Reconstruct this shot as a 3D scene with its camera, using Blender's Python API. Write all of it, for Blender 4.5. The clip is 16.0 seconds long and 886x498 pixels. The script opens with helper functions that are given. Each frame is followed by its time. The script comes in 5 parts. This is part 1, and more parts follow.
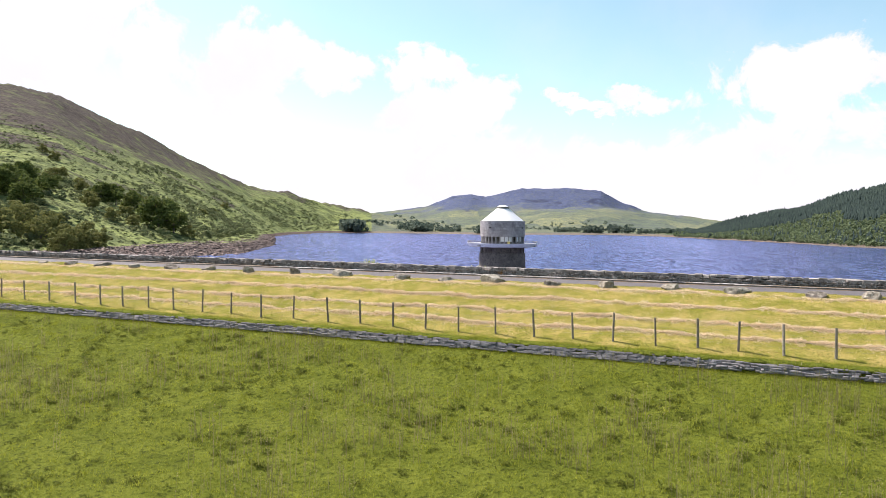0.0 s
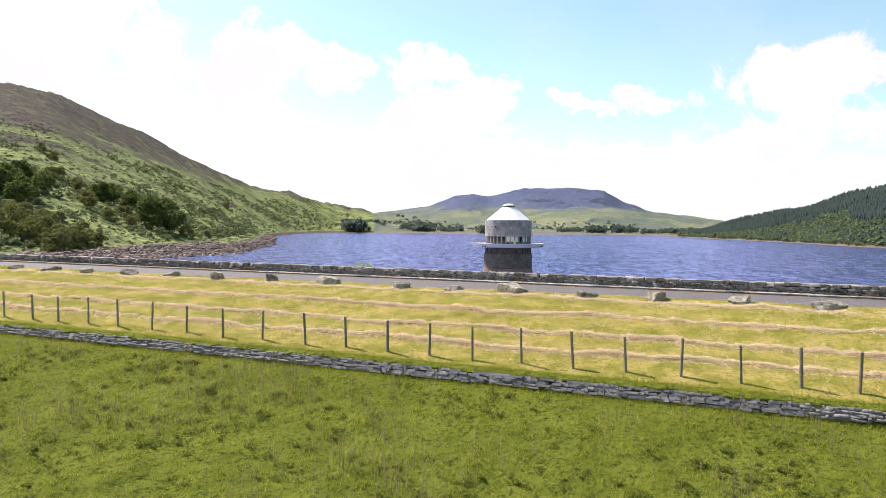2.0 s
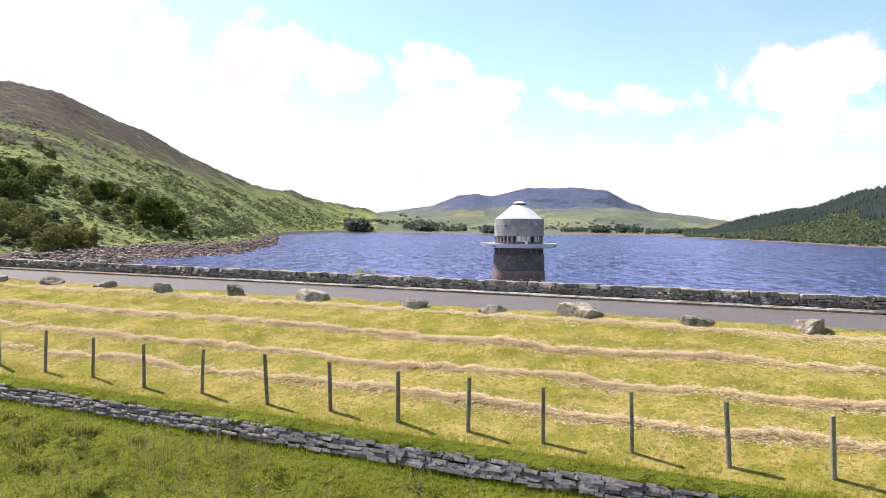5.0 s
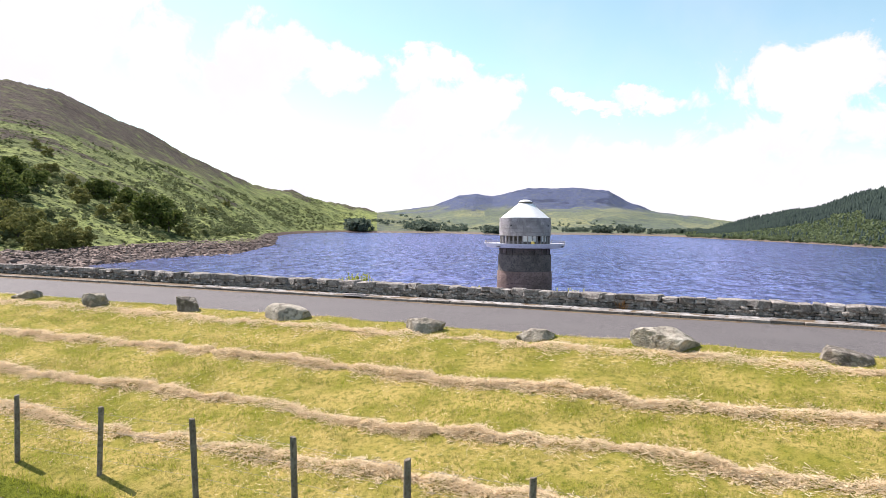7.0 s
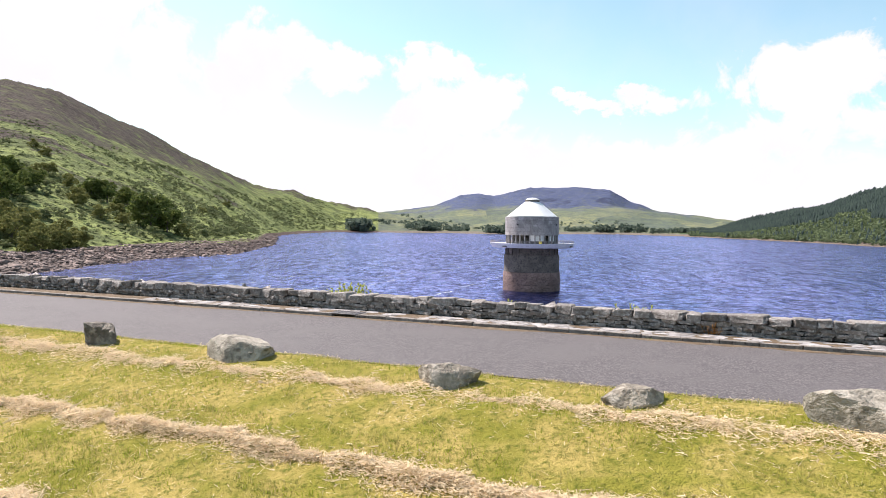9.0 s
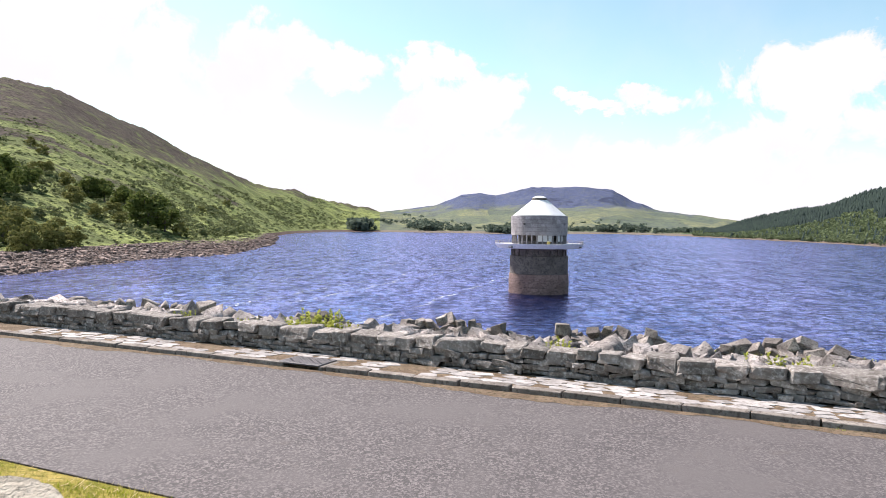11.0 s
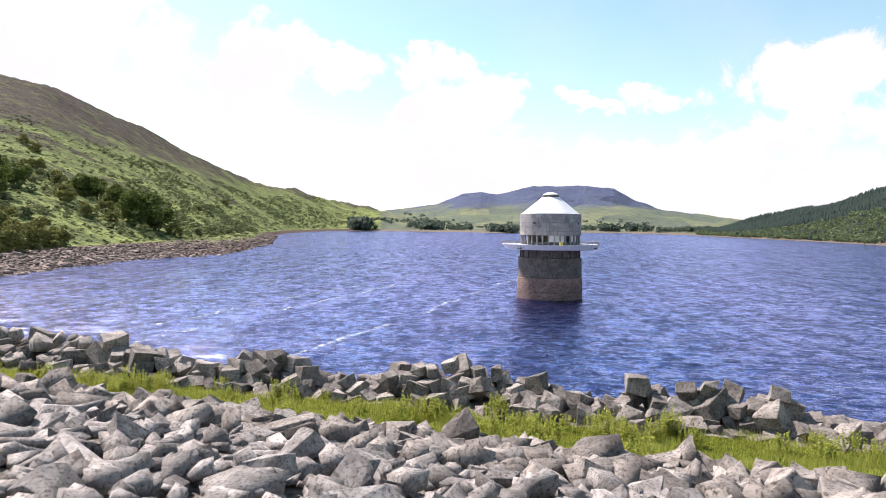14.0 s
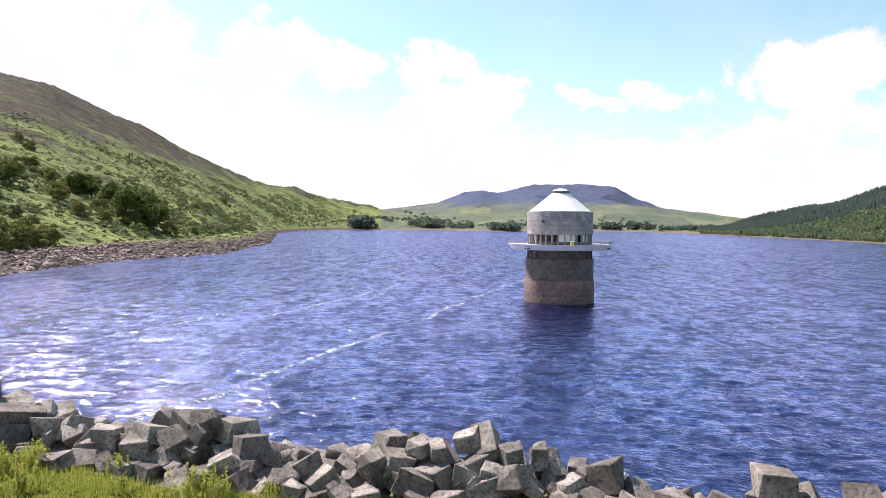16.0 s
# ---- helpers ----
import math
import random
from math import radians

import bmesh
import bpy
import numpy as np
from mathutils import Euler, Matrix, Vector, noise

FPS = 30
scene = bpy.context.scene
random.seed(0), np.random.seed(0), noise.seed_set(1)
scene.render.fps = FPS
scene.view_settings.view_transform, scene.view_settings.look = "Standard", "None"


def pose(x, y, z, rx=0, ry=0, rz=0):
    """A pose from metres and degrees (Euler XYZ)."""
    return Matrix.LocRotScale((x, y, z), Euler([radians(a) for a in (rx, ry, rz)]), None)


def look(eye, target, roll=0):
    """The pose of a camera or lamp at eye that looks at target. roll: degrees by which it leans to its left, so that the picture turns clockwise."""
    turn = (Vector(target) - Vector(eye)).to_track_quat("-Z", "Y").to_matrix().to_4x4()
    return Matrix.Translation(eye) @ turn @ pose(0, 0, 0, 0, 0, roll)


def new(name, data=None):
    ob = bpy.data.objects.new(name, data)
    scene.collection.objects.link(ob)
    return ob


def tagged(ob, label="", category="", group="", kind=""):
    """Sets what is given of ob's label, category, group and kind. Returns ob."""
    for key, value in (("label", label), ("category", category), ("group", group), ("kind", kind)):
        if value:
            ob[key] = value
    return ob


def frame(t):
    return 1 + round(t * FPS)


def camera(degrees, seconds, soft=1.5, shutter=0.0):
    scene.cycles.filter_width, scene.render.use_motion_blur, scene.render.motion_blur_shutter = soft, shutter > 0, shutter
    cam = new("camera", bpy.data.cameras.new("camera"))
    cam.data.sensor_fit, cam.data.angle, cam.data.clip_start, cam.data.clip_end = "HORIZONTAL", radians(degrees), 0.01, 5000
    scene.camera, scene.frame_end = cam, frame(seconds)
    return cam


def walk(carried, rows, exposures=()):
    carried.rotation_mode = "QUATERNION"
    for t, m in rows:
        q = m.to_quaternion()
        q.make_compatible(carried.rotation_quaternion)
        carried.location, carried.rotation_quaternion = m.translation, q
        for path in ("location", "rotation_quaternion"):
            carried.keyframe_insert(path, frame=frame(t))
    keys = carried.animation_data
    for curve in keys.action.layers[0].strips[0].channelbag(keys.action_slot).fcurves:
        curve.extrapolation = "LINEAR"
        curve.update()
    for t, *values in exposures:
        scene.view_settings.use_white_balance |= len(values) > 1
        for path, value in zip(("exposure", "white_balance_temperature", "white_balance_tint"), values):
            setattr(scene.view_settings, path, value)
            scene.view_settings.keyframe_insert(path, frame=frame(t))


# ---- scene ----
cam = camera(65.45, 16.0, soft=0.5, shutter=0.15)
PATH = [
    (0, look((-0.000, -0.000, 5.000), (-0.000, 99.946, 1.712), 0.57)),
    (0.5, look((-0.046, 2.005, 4.979), (-0.140, 101.950, 1.690), 0.57)),
    (1, look((-0.090, 3.976, 4.963), (-0.284, 103.922, 1.678), 0.56)),
    (1.5, look((-0.153, 5.909, 4.930), (-0.423, 105.855, 1.639), 0.56)),
    (2, look((-0.260, 7.788, 4.867), (-0.593, 107.733, 1.559), 0.56)),
    (2.5, look((-0.419, 9.641, 4.802), (-0.826, 109.585, 1.480), 0.56)),
    (3, look((-0.601, 11.437, 4.788), (-1.087, 111.381, 1.460), 0.57)),
    (3.5, look((-0.794, 13.188, 4.748), (-1.372, 113.131, 1.419), 0.57)),
    (4, look((-0.995, 14.939, 4.685), (-1.670, 114.882, 1.364), 0.57)),
    (6.5, look((-1.789, 23.493, 4.487), (-2.573, 123.434, 1.147), 0.67)),
    (7, look((-1.952, 25.191, 4.405), (-2.768, 125.132, 1.082), 0.68)),
    (7.5, look((-2.087, 26.815, 4.350), (-2.953, 126.756, 1.039), 0.68)),
    (8, look((-2.234, 28.400, 4.316), (-3.157, 128.340, 1.001), 0.65)),
    (8.5, look((-2.392, 30.025, 4.291), (-3.365, 129.964, 0.958), 0.61)),
    (9, look((-2.540, 31.701, 4.277), (-3.563, 131.640, 0.919), 0.58)),
    (11.5, look((-2.986, 41.541, 4.231), (-4.287, 141.474, 0.808), 0.62)),
    (12, look((-3.097, 43.732, 4.186), (-4.406, 143.665, 0.769), 0.59)),
    (12.5, look((-3.162, 45.815, 4.199), (-4.495, 145.747, 0.762), 0.58)),
    (13, look((-3.194, 47.829, 4.220), (-4.558, 147.760, 0.749), 0.57)),
    (13.5, look((-3.275, 49.952, 4.225), (-4.667, 149.881, 0.715), 0.58)),
    (14, look((-3.372, 52.097, 4.256), (-4.775, 152.024, 0.703), 0.60)),
    (14.5, look((-3.517, 54.309, 4.287), (-4.929, 154.234, 0.685), 0.61)),
    (15, look((-3.626, 56.654, 4.281), (-5.061, 156.576, 0.623), 0.61)),
    (15.5, look((-3.707, 58.985, 4.241), (-5.176, 158.905, 0.529), 0.61)),
    (16, look((-3.788, 61.294, 4.242), (-5.299, 161.212, 0.477), 0.59)),
]
walk(cam, PATH, [(0, 1.03, 6500, 20), (16, 1.03, 6500, 20)])

# ---- light ----
SUN_AZ, SUN_EL = radians(-55), radians(51)       # clockwise from +y, above the horizon
SUN_DIR = Vector((math.sin(SUN_AZ) * math.cos(SUN_EL), math.cos(SUN_AZ) * math.cos(SUN_EL), math.sin(SUN_EL)))
sun = new("sun", bpy.data.lights.new("sun", "SUN"))
sun.data.energy, sun.data.angle, sun.data.color = 5.0, radians(0.55), (1.0, 0.95, 0.86)
sun.matrix_world = look(SUN_DIR * 300, (0, 0, 0))


class Graph:
    """Short hand for building node trees."""

    def __init__(self, tree):
        self.tree = tree
        self.nodes, self.links = tree.nodes, tree.links

    def add(self, kind, *inputs, **props):
        node = self.nodes.new(kind)
        for key, value in props.items():
            if key == "operation":
                node.operation = value
            elif key == "blend":
                node.blend_type = value
            elif key == "kind":
                node.data_type = value
        for i, value in enumerate(inputs):
            if value is None:
                continue
            if isinstance(value, bpy.types.NodeSocket):
                self.links.new(value, node.inputs[i])
            else:
                node.inputs[i].default_value = value
        return node

    def math(self, op, a, b=0.0, clamp=False):
        node = self.add("ShaderNodeMath", a, b, operation=op)
        node.use_clamp = clamp
        return node.outputs[0]

    def step(self, value, lo, hi, a=0.0, b=1.0):
        node = self.nodes.new("ShaderNodeMapRange")
        node.interpolation_type = "SMOOTHSTEP"
        self.links.new(value, node.inputs[0])
        for i, v in enumerate((lo, hi, a, b)):
            node.inputs[i + 1].default_value = v
        return node.outputs[0]

    def noise(self, vector, scale, detail=4.0, rough=0.55, distort=0.0):
        node = self.nodes.new("ShaderNodeTexNoise")
        self.links.new(vector, node.inputs["Vector"])
        node.inputs["Scale"].default_value = scale
        node.inputs["Detail"].default_value = detail
        node.inputs["Roughness"].default_value = rough
        node.inputs["Distortion"].default_value = distort
        return node.outputs[0]

    def mix(self, fac, a, b, blend="MIX"):
        node = self.nodes.new("ShaderNodeMix")
        node.data_type, node.blend_type = "RGBA", blend
        for socket, value in ((node.inputs[0], fac), (node.inputs[6], a), (node.inputs[7], b)):
            if isinstance(value, bpy.types.NodeSocket):
                self.links.new(value, socket)
            elif socket == node.inputs[0]:
                socket.default_value = value
            else:
                socket.default_value = (*value, 1.0)
        return node.outputs[2]

    def scaled(self, vector, x, y, z):
        node = self.nodes.new("ShaderNodeVectorMath")
        node.operation = "MULTIPLY"
        self.links.new(vector, node.inputs[0])
        node.inputs[1].default_value = (x, y, z)
        return node.outputs[0]


def sky_world():
    """Blue sky with bright cumulus; the clouds are soft ellipses broken up by noise."""
    world = bpy.data.worlds.new("sky")
    scene.world = world
    world.use_nodes = True
    g = Graph(world.node_tree)
    g.nodes.clear()
    out = g.nodes.new("ShaderNodeOutputWorld")
    sky = g.nodes.new("ShaderNodeTexSky")
    sky.sky_type, sky.sun_disc = "NISHITA", False
    sky.sun_elevation, sky.sun_rotation = SUN_EL, SUN_AZ
    sky.air_density, sky.dust_density, sky.ozone_density = 1.0, 0.6, 1.6
    way = g.nodes.new("ShaderNodeTexCoord").outputs["Generated"]
    sep = g.nodes.new("ShaderNodeSeparateXYZ")
    g.links.new(way, sep.inputs[0])
    az = g.math("ARCTAN2", sep.outputs[0], sep.outputs[1])          # clockwise from +y
    el = g.math("ARCSINE", sep.outputs[2])
    az = g.math("MULTIPLY", az, 57.2958)
    el = g.math("MULTIPLY", el, 57.2958)
    # ragged edges: the banks are bent by turbulence
    az = g.math("ADD", az, g.math("MULTIPLY", g.math("SUBTRACT", g.noise(way, 11.0, 7.0, 0.62), 0.5), 9.0))
    el = g.math("ADD", el, g.math("MULTIPLY", g.math("SUBTRACT", g.noise(g.scaled(way, 1.0, -1.0, 1.6), 12.0, 7.0, 0.62), 0.5), 6.0))
    cloth = g.noise(way, 5.0, 7.0, 0.6, 0.3)
    ragged = g.math("MULTIPLY", g.math("SUBTRACT", g.noise(way, 14.0, 8.0, 0.62, 0.5), 0.5), 2.4)
    # azimuth, elevation, half width, half height of each bank of cloud
    banks = CLOUDS
    total = None
    for a, e, w, h in banks:
        u = g.math("DIVIDE", g.math("SUBTRACT", az, a), w)
        v = g.math("DIVIDE", g.math("SUBTRACT", el, e), h)
        dist = g.math("SQRT", g.math("ADD", g.math("MULTIPLY", u, u), g.math("MULTIPLY", v, v)))
        blob = g.math("SUBTRACT", 1.0, dist)
        total = blob if total is None else g.math("SMOOTH_MAX", total, blob)
    fair = g.math("MULTIPLY", g.math("SUBTRACT", cloth, 0.63), 5.0)           # broken cloud over the rest of the sky
    far = g.math("MAXIMUM", g.step(g.math("ABSOLUTE", az), 44.0, 70.0), g.step(el, 26.0, 40.0))
    fair = g.math("SUBTRACT", fair, g.math("MULTIPLY", g.math("SUBTRACT", 1.0, far), 6.0))
    shape = g.math("MAXIMUM", total, fair)
    shape = g.math("ADD", shape, g.math("MULTIPLY", ragged, 1.0))
    low = g.step(el, 7.5, 1.0)                                               # haze and far cloud low down
    cover = g.math("MAXIMUM", g.step(shape, -0.05, 0.36), g.math("MULTIPLY", low, 0.9))
    veil = g.math("MULTIPLY", g.step(g.noise(way, 3.0, 6.0, 0.6), 0.35, 0.8), 0.25)
    cover = g.math("MAXIMUM", cover, veil)
    shade = g.step(g.noise(way, 7.0, 6.0, 0.6), 0.3, 0.75)
    white = g.mix(shade, (0.88, 0.92, 1.0), (1.0, 1.0, 1.0))
    back_sky = g.nodes.new("ShaderNodeBackground")
    g.links.new(g.mix(1.0, sky.outputs[0], (1.14, 1.26, 1.0), "MULTIPLY"), back_sky.inputs[0])
    back_sky.inputs[1].default_value = SKY_STRENGTH
    back_cloud = g.nodes.new("ShaderNodeBackground")
    g.links.new(white, back_cloud.inputs[0])
    back_cloud.inputs[1].default_value = CLOUD_STRENGTH
    mix = g.nodes.new("ShaderNodeMixShader")
    g.links.new(cover, mix.inputs[0])
    g.links.new(back_sky.outputs[0], mix.inputs[1])
    g.links.new(back_cloud.outputs[0], mix.inputs[2])
    g.links.new(mix.outputs[0], out.inputs[0])


SKY_STRENGTH, CLOUD_STRENGTH = 0.095, 0.525
CLOUDS = [(-33, 13.5, 13.4, 8.6), (-17, 11.4, 5.2, 4.8), (-13.2, 13.2, 3.0, 2.2), (-8.6, 12.2, 3.0, 1.8), (-3.6, 13.0, 2.3, 1.9), (0.2, 13.3, 2.2, 1.6),
          (2.4, 10.6, 3.0, 2.4), (-1.6, 9.2, 5.0, 2.8), (4, 4.0, 34, 4.2), (26.5, 10.9, 6.0, 2.7), (31.5, 11.2, 5.0, 2.6), (36, 7.5, 8, 2.4), (9.8, 10.6, 1.8, 0.9), (15.4, 10.2, 3.0, 1.1),
          (12.4, 9.6, 3.8, 0.8), (43, 8, 8, 2.2)]
sky_world()

# ---- materials ----
def material(name):
    m = bpy.data.materials.new(name)
    m.use_nodes = True
    g = Graph(m.node_tree)
    return m, g, g.nodes["Principled BSDF"]


def bump(g, bsdf, height, distance, strength=1.0):
    node = g.nodes.new("ShaderNodeBump")
    node.inputs["Strength"].default_value = strength
    node.inputs["Distance"].default_value = distance
    g.links.new(height, node.inputs["Height"])
    g.links.new(node.outputs[0], bsdf.inputs["Normal"])


def place(g):
    return g.nodes.new("ShaderNodeNewGeometry").outputs["Position"]


def local(g):
    return g.nodes.new("ShaderNodeTexCoord").outputs["Object"]


SHADE = 0.86                                    # one tone for all the paints, stones and plants


def toned(colour, k=SHADE):
    return tuple(c * k for c in colour)


def mottled(name, colours, coarse, fine, rough=0.9, relief=0.01, own=False, vary=0.0, island=0.0, spec=0.3):
    """A surface of three colours mixed at two scales, with fine relief."""
    m, g, bsdf = material(name)
    colours = [toned(c) for c in colours]
    p = local(g) if own else place(g)
    a = g.noise(p, coarse, 5.0, 0.6)
    b = g.noise(p, fine, 5.0, 0.65)
    col = g.mix(g.step(a, 0.36, 0.64), colours[0], colours[1])
    col = g.mix(g.step(b, 0.45, 0.7), col, colours[2])
    if vary:
        rnd = g.nodes.new("ShaderNodeObjectInfo").outputs["Random"]
        col = g.mix(1.0, col, g.mix(rnd, (1 - vary,) * 3, (1 + vary,) * 3), "MULTIPLY")
    if island:
        rnd = g.nodes.new("ShaderNodeNewGeometry").outputs["Random Per Island"]
        col = g.mix(1.0, col, g.mix(rnd, (1 - island,) * 3, (1 + island,) * 3), "MULTIPLY")
    g.links.new(col, bsdf.inputs["Base Color"])
    bsdf.inputs["Roughness"].default_value = rough
    bsdf.inputs["Specular IOR Level"].default_value = spec
    bump(g, bsdf, g.math("ADD", b, g.math("MULTIPLY", g.noise(p, fine * 4, 3.0), 0.4)), relief)
    return m


def leafy(name, light, dark, scale=0.8):
    """Leaves: varied from clump to clump, letting some light through."""
    m, g, bsdf = material(name)
    light, dark = toned(light), toned(dark)
    rnd = g.nodes.new("ShaderNodeNewGeometry").outputs["Random Per Island"]
    col = g.mix(g.math("MULTIPLY", g.math("ADD", rnd, g.noise(place(g), scale, 3.0)), 0.55), dark, light)
    g.links.new(col, bsdf.inputs["Base Color"])
    bsdf.inputs["Roughness"].default_value = 0.8
    bsdf.inputs["Specular IOR Level"].default_value = 0.06
    bsdf.inputs["Transmission Weight"].default_value = 0.0
    bsdf.inputs["Subsurface Weight"].default_value = 0.0
    glow = g.nodes.new("ShaderNodeBsdfTranslucent")
    g.links.new(col, glow.inputs[0])
    mix = g.nodes.new("ShaderNodeMixShader")
    mix.inputs[0].default_value = 0.38
    g.links.new(bsdf.outputs[0], mix.inputs[1])
    g.links.new(glow.outputs[0], mix.inputs[2])
    g.links.new(mix.outputs[0], g.nodes["Material Output"].inputs[0])
    return m


def hill_material(name, heather, bracken, meadow, stone, split, soft, ramp=60.0, fields=0.0, crags=0.016):
    """Hillside: stony shore, green meadow and bracken low down, heather and crags above."""
    m, g, bsdf = material(name)
    heather, bracken, meadow, stone = (toned(c) for c in (heather, bracken, meadow, stone))
    p = place(g)
    sep = g.nodes.new("ShaderNodeSeparateXYZ")
    g.links.new(p, sep.inputs[0])
    z = sep.outputs[2]
    big = g.noise(p, 0.006, 6.0, 0.62, 0.4)
    mid = g.noise(p, 0.035, 6.0, 0.65, 0.3)
    fine = g.noise(p, 0.22, 5.0, 0.7)
    lift = g.math("ADD", z, g.math("MULTIPLY", g.math("SUBTRACT", big, 0.5), ramp * 3.2))
    lift = g.math("ADD", lift, g.math("MULTIPLY", g.math("SUBTRACT", mid, 0.5), ramp * 2.4))
    green = g.mix(g.step(mid, 0.42, 0.58), bracken, meadow)
    if fields:
        cell = g.nodes.new("ShaderNodeTexVoronoi")
        g.links.new(g.scaled(p, 1.0, 0.6, 0.0), cell.inputs["Vector"])
        cell.inputs["Scale"].default_value = 1.0 / fields
        tone = g.nodes.new("ShaderNodeSeparateXYZ")
        g.links.new(cell.outputs["Color"], tone.inputs[0])
        green = g.mix(1.0, green, g.mix(tone.outputs[0], (0.7, 0.78, 0.8), (1.25, 1.2, 0.95)), "MULTIPLY")
    green = g.mix(g.step(fine, 0.5, 0.64), green, tuple(c * 0.4 for c in bracken))
    brown = g.mix(g.step(fine, 0.4, 0.62), heather, tuple(c * 0.5 for c in heather))
    brown = g.mix(g.math("MULTIPLY", g.step(mid, 0.52, 0.62), 0.5), brown, bracken)
    # on the far moor these patches are large and stand in for shade
    crag = g.step(g.noise(g.scaled(p, 1.0, 1.0, 2.2), crags, 7.0, 0.68, 0.6), 0.57, 0.64)
    brown = g.mix(g.math("MULTIPLY", crag, 0.75), brown, tuple(c * 0.36 for c in heather))
    col = g.mix(g.step(lift, split - soft, split + soft), green, brown)
    shore = g.math("ADD", z, g.math("MULTIPLY", g.math("SUBTRACT", g.noise(p, 0.06, 4.0), 0.5), 2.2))
    pebble = g.mix(g.step(g.noise(p, 0.9, 4.0, 0.7), 0.4, 0.62), tuple(c * 0.4 for c in stone), stone)
    col = g.mix(g.step(shore, SHORE_TOP - 0.4, SHORE_TOP + 0.3), pebble, col)
    g.links.new(col, bsdf.inputs["Base Color"])
    bsdf.inputs["Roughness"].default_value = 0.95
    bsdf.inputs["Specular IOR Level"].default_value = 0.05
    bump(g, bsdf, g.math("ADD", g.math("MULTIPLY", mid, 4.0), fine), 2.2)
    return m


SHORE_TOP = -7.3                                # where the drawn-down shore gives way to grass


def water_material():
    m, g, bsdf = material("lake_water")
    p = place(g)
    turn = g.nodes.new("ShaderNodeVectorRotate")
    turn.rotation_type = "Z_AXIS"
    turn.inputs["Angle"].default_value = radians(12)
    g.links.new(p, turn.inputs["Vector"])
    q = g.scaled(turn.outputs[0], 0.45, 1.0, 1.0)
    gust = g.noise(p, 0.012, 4.0, 0.6, 0.5)
    h = None
    for scale, weight in ((2.6, 0.34), (1.0, 1.0), (0.33, 1.5), (0.1, 1.6), (0.035, 2.2)):
        layer = g.math("MULTIPLY", g.noise(q, scale, 3.0, 0.6, 0.5), weight)
        h = layer if h is None else g.math("ADD", h, layer)
    body = g.mix(g.step(gust, 0.35, 0.65), (0.0018, 0.0042, 0.021), (0.003, 0.0066, 0.03))
    # wind streaks of foam, all in one direction
    across = g.nodes.new("ShaderNodeVectorMath")
    across.operation = "DOT_PRODUCT"
    g.links.new(p, across.inputs[0])
    across.inputs[1].default_value = (0.956, -0.292, 0.0)
    wander = g.math("MULTIPLY", g.math("SUBTRACT", g.noise(p, 0.06, 4.0, 0.65), 0.5), 8.0)
    u = g.math("ADD", across.outputs["Value"], wander)
    streak = None
    for u0, width in ((-57.4, 0.9), (-80.5, 0.7), (-88.5, 0.6), (-112.0, 0.6)):
        line = g.math("SUBTRACT", 1.0, g.step(g.math("ABSOLUTE", g.math("SUBTRACT", u, u0)), 0.05, width))
        streak = line if streak is None else g.math("MAXIMUM", streak, line)
    crest = g.math("MULTIPLY", g.step(g.noise(q, 2.4, 5.0, 0.72, 1.2), 0.46, 0.6), g.step(g.noise(p, 0.09, 3.0, 0.6), 0.34, 0.55))
    fleck = g.math("MULTIPLY", g.step(g.noise(q, 1.5, 5.0, 0.72, 1.5), 0.72, 0.76), 0.5)
    foam = g.math("MAXIMUM", g.math("MULTIPLY", g.math("MULTIPLY", streak, crest), 0.75), fleck)
    col = g.mix(foam, body, (0.75, 0.8, 0.85))
    ripple = g.nodes.new("ShaderNodeBump")
    ripple.inputs["Distance"].default_value = 0.3
    g.links.new(h, ripple.inputs["Height"])
    deep = g.nodes.new("ShaderNodeBsdfDiffuse")
    g.links.new(col, deep.inputs["Color"])
    shine = g.nodes.new("ShaderNodeBsdfGlossy")
    shine.inputs["Color"].default_value = (0.62, 0.635, 1.0, 1.0)
    shine.inputs["Roughness"].default_value = 0.12
    edge = g.nodes.new("ShaderNodeFresnel")
    edge.inputs["IOR"].default_value = 1.33
    g.links.new(ripple.outputs[0], shine.inputs["Normal"])
    g.links.new(ripple.outputs[0], edge.inputs["Normal"])
    # light and dark wave speckle put into the reflection share, in long wind rows
    near = g.noise(g.scaled(turn.outputs[0], 0.5, 0.55, 1.0), 1.0, 4.0, 0.65, 0.4)
    far = g.noise(g.scaled(p, 0.3, 0.07, 1.0), 1.0, 5.0, 0.7, 0.2)
    sheen_speckle = g.math("MULTIPLY", g.step(near, 0.32, 0.68, 0.6, 1.42), g.step(far, 0.34, 0.66, 0.74, 1.28))
    share = g.math("MULTIPLY", g.math("POWER", edge.outputs[0], 0.46), sheen_speckle)
    share = g.math("MULTIPLY", g.math("MULTIPLY", share, 1.05), g.math("SUBTRACT", 1.0, g.math("MULTIPLY", foam, 0.8)), True)
    mix = g.nodes.new("ShaderNodeMixShader")
    g.links.new(share, mix.inputs[0])
    g.links.new(deep.outputs[0], mix.inputs[1])
    g.links.new(shine.outputs[0], mix.inputs[2])
    g.links.new(mix.outputs[0], g.nodes["Material Output"].inputs[0])
    g.nodes.remove(bsdf)
    return m


